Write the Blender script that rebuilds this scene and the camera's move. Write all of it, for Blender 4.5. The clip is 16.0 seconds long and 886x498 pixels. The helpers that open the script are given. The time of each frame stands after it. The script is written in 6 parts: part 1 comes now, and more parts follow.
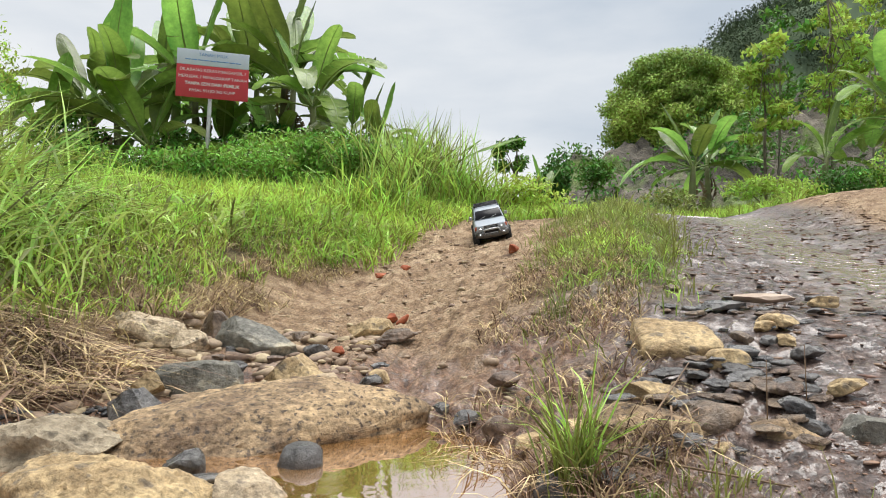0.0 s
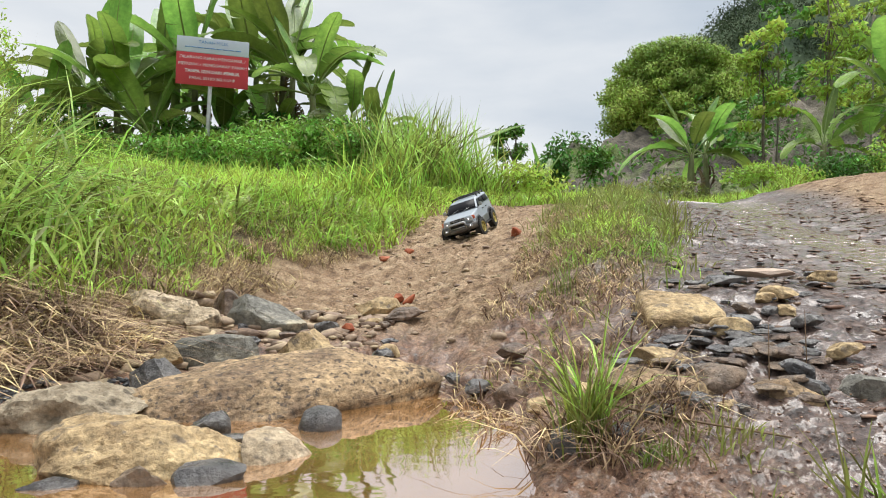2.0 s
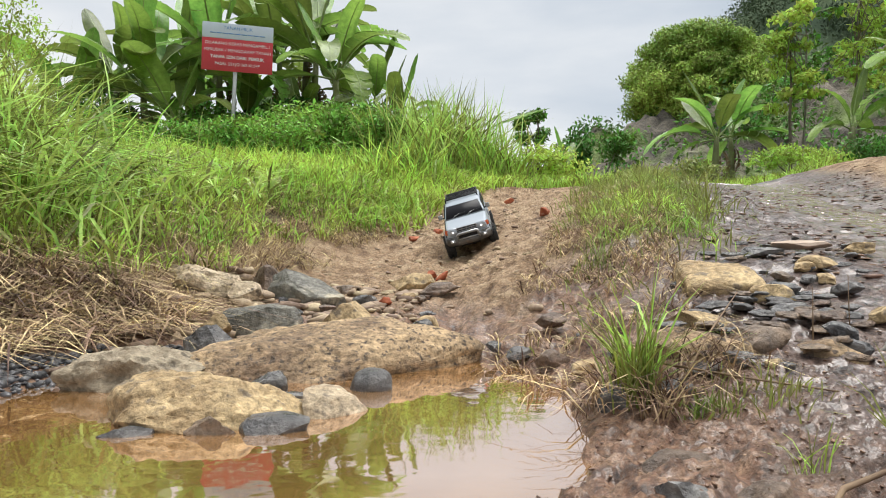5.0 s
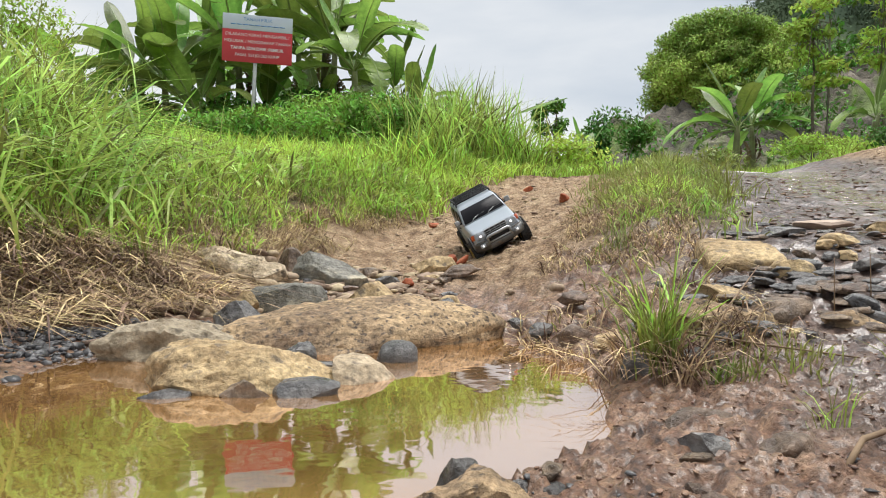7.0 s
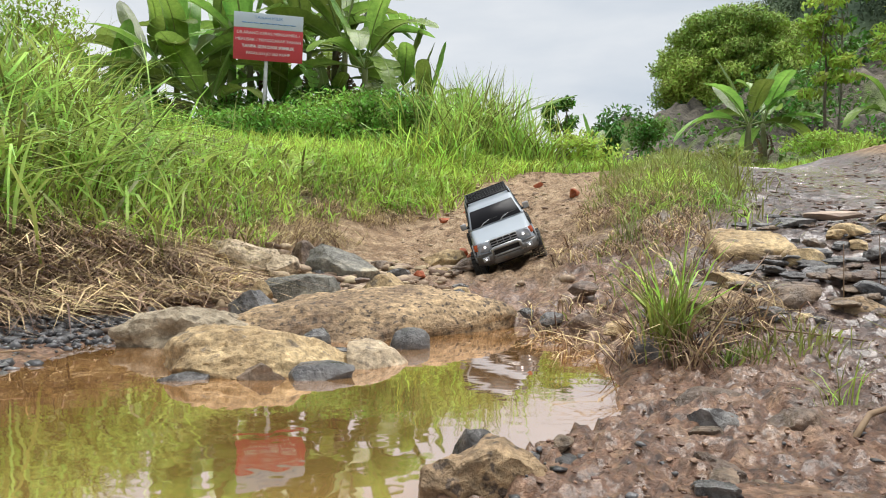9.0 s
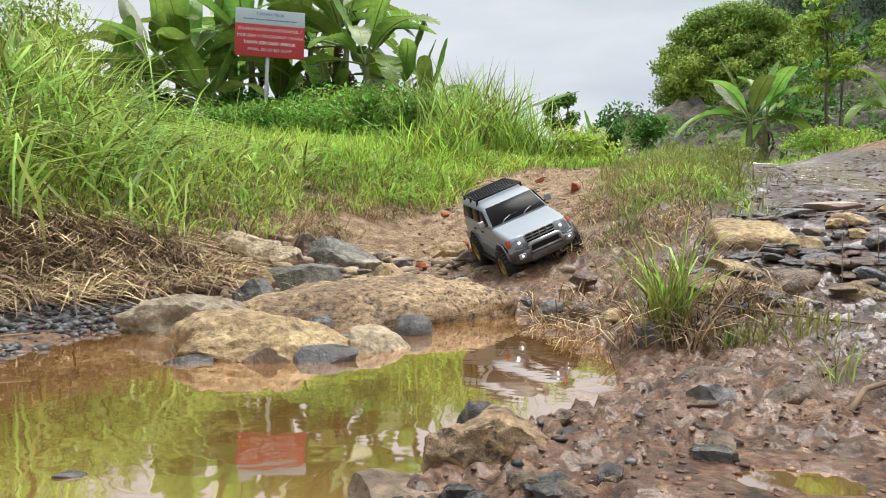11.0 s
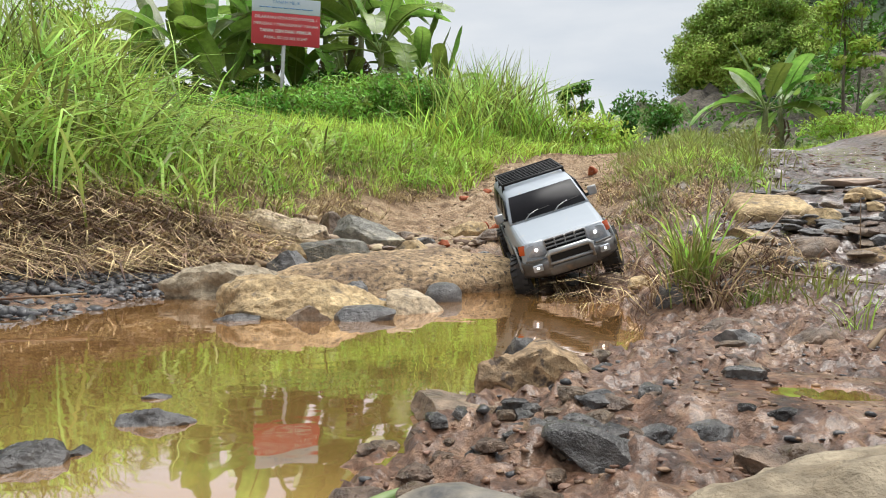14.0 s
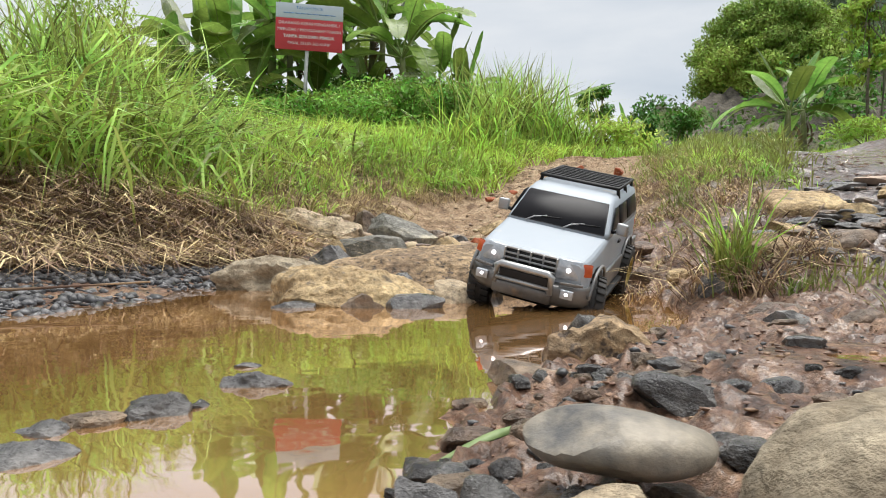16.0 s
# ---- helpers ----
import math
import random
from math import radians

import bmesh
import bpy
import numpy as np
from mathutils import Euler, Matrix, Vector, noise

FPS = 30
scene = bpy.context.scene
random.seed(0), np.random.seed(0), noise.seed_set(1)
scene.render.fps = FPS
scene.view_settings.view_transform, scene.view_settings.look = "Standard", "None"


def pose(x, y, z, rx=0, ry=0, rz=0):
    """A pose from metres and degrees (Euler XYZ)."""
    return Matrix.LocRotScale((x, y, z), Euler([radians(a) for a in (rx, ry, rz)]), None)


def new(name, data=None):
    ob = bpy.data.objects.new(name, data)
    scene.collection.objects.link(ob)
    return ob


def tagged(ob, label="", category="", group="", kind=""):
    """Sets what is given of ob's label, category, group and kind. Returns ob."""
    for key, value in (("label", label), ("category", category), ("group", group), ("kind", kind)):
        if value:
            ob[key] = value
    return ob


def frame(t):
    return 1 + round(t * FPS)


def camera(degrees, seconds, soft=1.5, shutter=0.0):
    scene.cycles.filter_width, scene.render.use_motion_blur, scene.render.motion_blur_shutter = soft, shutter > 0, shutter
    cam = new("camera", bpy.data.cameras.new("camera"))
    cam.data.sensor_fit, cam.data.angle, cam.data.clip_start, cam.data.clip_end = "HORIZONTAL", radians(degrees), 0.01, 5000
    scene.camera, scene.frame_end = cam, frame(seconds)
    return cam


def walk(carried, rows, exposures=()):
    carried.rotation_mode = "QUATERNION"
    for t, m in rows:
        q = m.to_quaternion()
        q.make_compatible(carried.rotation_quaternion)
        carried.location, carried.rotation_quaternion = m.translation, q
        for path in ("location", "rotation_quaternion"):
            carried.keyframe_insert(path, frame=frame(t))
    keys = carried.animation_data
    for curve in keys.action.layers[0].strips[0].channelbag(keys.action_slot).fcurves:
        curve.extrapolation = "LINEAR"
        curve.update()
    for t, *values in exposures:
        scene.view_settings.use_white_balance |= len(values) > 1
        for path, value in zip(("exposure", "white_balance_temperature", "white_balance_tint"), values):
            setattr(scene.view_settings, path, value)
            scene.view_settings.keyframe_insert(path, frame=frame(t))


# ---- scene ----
cam = camera(65.1, 16.0, soft=1.0, shutter=0.4)
METRES, EYE, TILT, LEAN, TURN = 0.5, 0.36, -3.5, 0.0, 0.0
ROWS = [
    (0.0, 0.0, 0.0, 0.0, -0.03, 4.81, -0.33),
    (0.5, -0.0249, -0.0136, -0.0396, -0.09, 4.79, -0.3),
    (1.0, -0.0607, -0.0444, -0.074, -0.16, 4.02, -0.28),
    (1.5, -0.0734, -0.0709, -0.0769, -0.23, 4.06, -0.24),
    (2.0, -0.0668, -0.0947, -0.0845, -0.22, 3.98, -0.21),
    (2.5, -0.0731, -0.1156, -0.1051, 0.11, 3.72, -0.2),
    (3.0, -0.0723, -0.1196, -0.114, 0.18, 3.5, -0.18),
    (3.5, -0.1144, -0.126, -0.1438, 0.2, 3.56, -0.18),
    (4.0, -0.1573, -0.145, -0.1527, 0.45, 2.95, -0.19),
    (6.5, -0.1966, -0.2125, -0.2353, 2.55, 2.85, -0.36),
    (7.0, -0.2123, -0.2313, -0.2533, 2.76, 2.29, -0.36),
    (7.5, -0.2271, -0.2338, -0.2562, 3.06, 2.39, -0.36),
    (8.0, -0.2193, -0.2374, -0.2683, 3.23, 2.49, -0.37),
    (8.5, -0.2027, -0.2616, -0.2807, 3.44, 2.0, -0.36),
    (9.0, -0.2201, -0.2701, -0.2989, 3.56, 2.18, -0.38),
    (11.5, -0.2257, -0.3125, -0.3611, 3.7, 1.82, -0.46),
    (12.0, -0.2375, -0.3255, -0.3755, 3.88, 1.54, -0.49),
    (12.5, -0.2523, -0.3211, -0.3755, 4.12, 1.55, -0.53),
    (13.0, -0.2724, -0.3299, -0.3943, 4.25, 1.89, -0.55),
    (13.5, -0.2951, -0.3836, -0.4233, 4.36, 1.31, -0.58),
    (14.0, -0.2964, -0.4215, -0.4443, 4.58, 1.22, -0.6),
    (14.5, -0.3367, -0.4566, -0.4503, 4.87, 1.47, -0.64),
    (15.0, -0.3474, -0.5104, -0.4726, 5.22, 1.23, -0.66),
    (15.5, -0.3629, -0.5229, -0.4886, 5.5, 0.92, -0.69),
    (16.0, -0.4068, -0.5291, -0.5035, 5.95, 1.63, -0.75),
]
walk(cam, [(t, pose(0, 0, EYE, TILT, LEAN, TURN) @ pose(METRES * x, METRES * y, METRES * z, 90 + pitch, roll, yaw)) for t, x, y, z, yaw, pitch, roll in ROWS])

# ---- sky and sun: a bright overcast afternoon ----
SUN_ELEV, SUN_TURN = 74.0, 40.0
world = bpy.data.worlds.new("overcast_sky")
scene.world = world
world.use_nodes = True
wn, wl = world.node_tree.nodes, world.node_tree.links
wn.clear()
sky = wn.new("ShaderNodeTexSky")
sky.sky_type, sky.sun_disc = "NISHITA", False
sky.sun_elevation, sky.sun_rotation = radians(SUN_ELEV), radians(SUN_TURN)
coord = wn.new("ShaderNodeTexCoord")
stretch = wn.new("ShaderNodeMapping")
stretch.inputs["Scale"].default_value = (1.0, 1.0, 3.2)
stretch.inputs["Location"].default_value = (0.4, 0.0, 0.15)
cloud = wn.new("ShaderNodeTexNoise")
cloud.inputs["Scale"].default_value, cloud.inputs["Detail"].default_value = 1.7, 7.0
cloud.inputs["Roughness"].default_value = 0.5
ramp = wn.new("ShaderNodeValToRGB")
ramp.color_ramp.elements[0].position, ramp.color_ramp.elements[0].color = 0.34, (0.60, 0.67, 0.755, 1)
ramp.color_ramp.elements[1].position, ramp.color_ramp.elements[1].color = 0.60, (0.92, 0.94, 0.96, 1)
dim = wn.new("ShaderNodeMix")
dim.data_type = "RGBA"
dim.inputs["Factor"].default_value = 0.94
blue = wn.new("ShaderNodeVectorMath")
blue.operation = "SCALE"
blue.inputs["Scale"].default_value = 0.10
back = wn.new("ShaderNodeBackground")
back.inputs["Strength"].default_value = 0.98
wout = wn.new("ShaderNodeOutputWorld")
wl.new(coord.outputs["Generated"], stretch.inputs["Vector"])
wl.new(stretch.outputs["Vector"], cloud.inputs["Vector"])
wl.new(cloud.outputs["Fac"], ramp.inputs["Fac"])
wl.new(sky.outputs["Color"], blue.inputs[0])
wl.new(blue.outputs["Vector"], dim.inputs["A"])
wl.new(ramp.outputs["Color"], dim.inputs["B"])
wl.new(dim.outputs["Result"], back.inputs["Color"])
wl.new(back.outputs["Background"], wout.inputs["Surface"])
sun_data = bpy.data.lights.new("sun", "SUN")
sun_data.energy, sun_data.angle, sun_data.color = 5.0, radians(50), (1.0, 0.98, 0.94)
sun = new("sun", sun_data)
sun.matrix_world = Matrix.Translation((0, 0, 30)) @ Euler((radians(90 - SUN_ELEV), 0, radians(180 - SUN_TURN))).to_matrix().to_4x4()


# ---- materials ----
ALBEDO = 0.82


def material(name, light, dark, scale=8.0, rough=0.8, bump=0.0, bump_scale=60.0, metal=0.0, island=0.0, per_object=0.0, spots=None, spot_scale=25.0,
             spot_at=0.6, coat=0.0, glow=0.0, coords="Object", sheer=0.0, spec=0.5, rough_var=0.0, speck=0.0):
    """Two colours mixed by noise, spots of a third, fine relief; each island or object a little lighter or darker."""
    if not glow:
        light, dark = [c * ALBEDO for c in light], [c * ALBEDO for c in dark]
    m = bpy.data.materials.new(name)
    m.use_nodes = True
    n, l = m.node_tree.nodes, m.node_tree.links
    p = n["Principled BSDF"]
    tc = n.new("ShaderNodeTexCoord")
    where = tc.outputs[coords]
    big = n.new("ShaderNodeTexNoise")
    big.inputs["Scale"].default_value, big.inputs["Detail"].default_value, big.inputs["Roughness"].default_value = scale, 6.0, 0.62
    l.new(where, big.inputs["Vector"])
    r = n.new("ShaderNodeValToRGB")
    r.color_ramp.elements[0].position, r.color_ramp.elements[0].color = 0.36, (*dark, 1)
    r.color_ramp.elements[1].position, r.color_ramp.elements[1].color = 0.64, (*light, 1)
    l.new(big.outputs["Fac"], r.inputs["Fac"])
    colour = r.outputs["Color"]
    if spots:
        sp = n.new("ShaderNodeTexNoise")
        sp.inputs["Scale"].default_value, sp.inputs["Detail"].default_value = spot_scale, 4.0
        l.new(where, sp.inputs["Vector"])
        sr = n.new("ShaderNodeValToRGB")
        sr.color_ramp.elements[0].position, sr.color_ramp.elements[1].position = spot_at, min(spot_at + 0.08, 1.0)
        l.new(sp.outputs["Fac"], sr.inputs["Fac"])
        mx = n.new("ShaderNodeMix")
        mx.data_type = "RGBA"
        l.new(sr.outputs["Color"], mx.inputs["Factor"])
        l.new(colour, mx.inputs["A"])
        mx.inputs["B"].default_value = (*spots, 1)
        colour = mx.outputs["Result"]
    if speck:
        sn = n.new("ShaderNodeTexNoise")
        sn.inputs["Scale"].default_value, sn.inputs["Detail"].default_value, sn.inputs["Roughness"].default_value = bump_scale * 1.3, 5.0, 0.7
        l.new(where, sn.inputs["Vector"])
        sv = n.new("ShaderNodeMapRange")
        sv.inputs["From Min"].default_value, sv.inputs["From Max"].default_value = 0.3, 0.7
        sv.inputs["To Min"].default_value, sv.inputs["To Max"].default_value = 1 - speck, 1 + speck
        l.new(sn.outputs["Fac"], sv.inputs["Value"])
        sh = n.new("ShaderNodeHueSaturation")
        l.new(sv.outputs["Result"], sh.inputs["Value"])
        l.new(colour, sh.inputs["Color"])
        colour = sh.outputs["Color"]
    for amount, kind, socket in ((island, "ShaderNodeNewGeometry", "Random Per Island"), (per_object, "ShaderNodeObjectInfo", "Random")):
        if amount:
            src = n.new(kind)
            mr = n.new("ShaderNodeMapRange")
            mr.inputs["To Min"].default_value, mr.inputs["To Max"].default_value = 1 - amount, 1 + amount
            l.new(src.outputs[socket], mr.inputs["Value"])
            hs = n.new("ShaderNodeHueSaturation")
            l.new(mr.outputs["Result"], hs.inputs["Value"])
            hue = n.new("ShaderNodeMapRange")
            hue.inputs["To Min"].default_value, hue.inputs["To Max"].default_value = 0.5 - amount * 0.05, 0.5 + amount * 0.05
            l.new(src.outputs[socket], hue.inputs["Value"])
            l.new(hue.outputs["Result"], hs.inputs["Hue"])
            l.new(colour, hs.inputs["Color"])
            colour = hs.outputs["Color"]
    l.new(colour, p.inputs["Base Color"])
    p.inputs["Roughness"].default_value, p.inputs["Metallic"].default_value = rough, metal
    p.inputs["Coat Weight"].default_value = coat
    p.inputs["Coat Roughness"].default_value = 0.08
    p.inputs["Specular IOR Level"].default_value = spec
    if rough_var:
        rv = n.new("ShaderNodeMapRange")
        rv.inputs["From Min"].default_value, rv.inputs["From Max"].default_value = 0.35, 0.65
        rv.inputs["To Min"].default_value, rv.inputs["To Max"].default_value = max(rough - rough_var, 0.05), min(rough + rough_var, 1.0)
        l.new(big.outputs["Fac"], rv.inputs["Value"])
        l.new(rv.outputs["Result"], p.inputs["Roughness"])
    if bump:
        fine = n.new("ShaderNodeTexNoise")
        fine.inputs["Scale"].default_value, fine.inputs["Detail"].default_value, fine.inputs["Roughness"].default_value = bump_scale, 6.0, 0.65
        l.new(where, fine.inputs["Vector"])
        b = n.new("ShaderNodeBump")
        b.inputs["Strength"].default_value, b.inputs["Distance"].default_value = min(bump, 1.0), 0.6 / bump_scale
        l.new(fine.outputs["Fac"], b.inputs["Height"])
        l.new(b.outputs["Normal"], p.inputs["Normal"])
    if sheer:
        tr = n.new("ShaderNodeBsdfTranslucent")
        ms = n.new("ShaderNodeMixShader")
        ms.inputs["Fac"].default_value = sheer
        l.new(colour, tr.inputs["Color"])
        l.new(p.outputs["BSDF"], ms.inputs[1])
        l.new(tr.outputs["BSDF"], ms.inputs[2])
        l.new(ms.outputs["Shader"], n["Material Output"].inputs["Surface"])
    if glow:
        p.inputs["Emission Color"].default_value = (*light, 1)
        p.inputs["Emission Strength"].default_value = glow
    return m


TAN = material("tan_sandstone", (0.68, 0.51, 0.28), (0.34, 0.235, 0.12), 9, 0.85, 1.0, 50, spots=(0.16, 0.125, 0.085), spot_scale=32, spot_at=0.58, speck=0.6)
PALE = material("pale_stone", (0.66, 0.54, 0.38), (0.40, 0.31, 0.20), 13, 0.85, 1.0, 55, spots=(0.17, 0.135, 0.10), spot_scale=30, spot_at=0.58, speck=0.6)
LOGROCK = material("weathered_brown_stone", (0.50, 0.355, 0.20), (0.19, 0.125, 0.075), 6, 0.85, 1.0, 45, spots=(0.09, 0.066, 0.048), spot_scale=70, spot_at=0.57, speck=0.75)
GREY = material("grey_stone", (0.29, 0.272, 0.22), (0.10, 0.096, 0.08), 7, 0.5, 1.0, 45, spots=(0.40, 0.35, 0.25), spot_scale=12, spot_at=0.62, speck=0.45)
SLATE = material("grey_slate", (0.20, 0.19, 0.18), (0.07, 0.07, 0.073), 14, 0.38, 0.9, 55, per_object=0.4, rough_var=0.2, speck=0.5)
DARKST = material("dark_wet_stone", (0.155, 0.147, 0.138), (0.04, 0.038, 0.038), 16, 0.28, 0.9, 60, per_object=0.35, rough_var=0.15, speck=0.5)
BROWN = material("muddy_brown_stone", (0.27, 0.19, 0.13), (0.11, 0.075, 0.052), 12, 0.45, 1.0, 50, per_object=0.2, rough_var=0.2, speck=0.55)
PEBBLE = material("smooth_two_tone_stone", (0.36, 0.31, 0.235), (0.085, 0.085, 0.085), 24, 0.5, 0.25, 90, speck=0.12)
LEAFPALE = material("fading_leaf", (0.42, 0.52, 0.24), (0.24, 0.36, 0.12), 30, 0.5, sheer=0.3)
MOTTLED = material("mottled_pale_stone", (0.47, 0.395, 0.28), (0.20, 0.155, 0.10), 22, 0.85, 0.9, 50, spots=(0.10, 0.08, 0.055), spot_scale=17, spot_at=0.60, speck=0.35)
BRICK = material("broken_red_brick", (0.52, 0.15, 0.06), (0.34, 0.085, 0.04), 30, 0.8, 0.7, 150, spots=(0.35, 0.25, 0.16), spot_scale=60, spot_at=0.64)
PINK = material("pinkish_flat_stone", (0.62, 0.48, 0.38), (0.42, 0.31, 0.23), 14, 0.7, 0.6, 80)
GRAVEL = material("mixed_gravel", (0.48, 0.36, 0.24), (0.29, 0.205, 0.135), 40, 0.7, 0.5, 120, island=0.4)
DGRAVEL = material("dark_wet_gravel", (0.15, 0.148, 0.15), (0.035, 0.035, 0.04), 40, 0.35, 0.4, 120, island=0.6)
CRUMB = material("mud_crumbs", (0.36, 0.205, 0.125), (0.12, 0.066, 0.04), 40, 0.5, 0.5, 150, island=0.3)
GRASS = material("green_grass", (0.72, 0.88, 0.17), (0.26, 0.43, 0.065), 2.2, 0.5, island=0.8, sheer=0.4, spec=0.4)
LUSH = material("broad_grass_leaves", (0.66, 0.78, 0.21), (0.24, 0.36, 0.08), 2.6, 0.45, island=0.8, sheer=0.36, spec=0.4)
FIELD = material("bright_field_grass", (0.64, 0.80, 0.15), (0.30, 0.46, 0.07), 1.1, 0.55, island=0.65, sheer=0.42, spec=0.4)
MOUNDG = material("yellowing_grass", (0.40, 0.42, 0.11), (0.20, 0.27, 0.055), 3.0, 0.55, island=0.5, sheer=0.35)
STRAW = material("dry_straw", (0.66, 0.50, 0.27), (0.18, 0.11, 0.06), 6.0, 0.75, island=0.8, sheer=0.15)
ROOTS = material("brown_dead_grass", (0.70, 0.50, 0.30), (0.20, 0.12, 0.07), 7.0, 0.8, island=0.8, sheer=0.1)
SHRUB = material("shrub_leaves", (0.21, 0.42, 0.065), (0.05, 0.15, 0.025), 1.2, 0.6, island=0.65, sheer=0.3, spec=0.3)
WEEDS = material("bright_weed_leaves", (0.40, 0.62, 0.11), (0.13, 0.30, 0.045), 1.6, 0.6, island=0.65, sheer=0.35, spec=0.3)
CANOPY = material("tree_leaves", (0.62, 0.77, 0.16), (0.24, 0.38, 0.07), 0.5, 0.65, island=0.5, sheer=0.12, spec=0.3)
YOUNG = material("young_tree_leaves", (0.62, 0.76, 0.15), (0.30, 0.46, 0.07), 1.0, 0.62, island=0.6, sheer=0.42, spec=0.3)
FOREST = material("forest_leaves", (0.16, 0.215, 0.115), (0.065, 0.10, 0.062), 0.12, 0.9, island=0.35, spec=0.1)
BANANA = material("banana_leaf", (0.44, 0.65, 0.13), (0.065, 0.165, 0.03), 1.6, 0.28, 0.35, 22, per_object=0.5, sheer=0.4, speck=0.2, spec=0.5)
RIB = material("banana_midrib", (0.36, 0.44, 0.16), (0.24, 0.33, 0.10), 3, 0.5, per_object=0.2)
STEM = material("banana_stem", (0.22, 0.26, 0.09), (0.11, 0.09, 0.05), 4, 0.6, 0.4, 20, per_object=0.25)
DEADLEAF = material("dead_banana_leaf", (0.26, 0.18, 0.09), (0.12, 0.08, 0.045), 3, 0.8, 0.5, 30, per_object=0.3, sheer=0.15)
BARK = material("bark", (0.24, 0.20, 0.15), (0.11, 0.09, 0.07), 8, 0.85, 0.7, 30)
PALEBARK = material("pale_bark", (0.42, 0.39, 0.33), (0.24, 0.22, 0.18), 8, 0.85, 0.6, 30)
CLIFF = material("cliff_rock", (0.25, 0.215, 0.165), (0.06, 0.053, 0.042), 1.1, 0.85, 1.0, 3, spots=(0.13, 0.18, 0.05), spot_scale=0.6, spot_at=0.47, speck=0.5)
POLE = material("galvanised_pipe", (0.62, 0.63, 0.62), (0.48, 0.49, 0.49), 20, 0.42, metal=0.6)
SIGNRED = material("red_sign_paint", (0.60, 0.035, 0.045), (0.53, 0.03, 0.04), 4, 0.45)
SIGNWHITE = material("white_sign_paint", (0.62, 0.70, 0.80), (0.56, 0.64, 0.74), 4, 0.45)
LETTERW = material("white_lettering", (0.82, 0.80, 0.80), (0.75, 0.74, 0.74), 9, 0.5)
LETTERB = material("blue_lettering", (0.12, 0.30, 0.62), (0.10, 0.26, 0.56), 9, 0.5)
PAINT = material("white_car_paint", (0.40, 0.45, 0.505), (0.36, 0.41, 0.465), 6, 0.5, coat=0.12, spots=(0.37, 0.37, 0.36), spot_scale=30, spot_at=0.66)
CLAD = material("silver_grey_cladding", (0.27, 0.275, 0.275), (0.20, 0.205, 0.205), 15, 0.42, metal=0.35, rough_var=0.1)
CHROME = material("satin_silver_plastic", (0.52, 0.53, 0.53), (0.38, 0.385, 0.39), 20, 0.34, metal=0.6)
BUMPER = material("dusty_grey_bumper", (0.19, 0.185, 0.178), (0.09, 0.086, 0.08), 18, 0.4, metal=0.3, spots=(0.19, 0.135, 0.09), spot_scale=26, spot_at=0.60)
TINT = material("tinted_window", (0.020, 0.019, 0.022), (0.010, 0.010, 0.012), 5, 0.3, spec=0.10)
BLACK = material("black_plastic", (0.012, 0.012, 0.013), (0.007, 0.007, 0.007), 20, 0.5, spec=0.3)
RUBBER = material("black_tyre_rubber", (0.028, 0.026, 0.024), (0.014, 0.013, 0.012), 30, 0.7, spots=(0.10, 0.065, 0.04), spot_scale=25, spot_at=0.66)
GOLD = material("yellow_gold_rim", (0.50, 0.40, 0.11), (0.36, 0.28, 0.08), 20, 0.38, metal=0.5)
AMBER = material("orange_indicator", (0.72, 0.13, 0.03), (0.50, 0.08, 0.02), 60, 0.3)
LENS = material("headlight_glass", (0.66, 0.70, 0.75), (0.42, 0.46, 0.50), 90, 0.14, metal=0.3)
BULB = material("lit_white_led", (1.0, 0.98, 1.0), (1.0, 0.98, 1.0), 5, 0.4, glow=2.2)


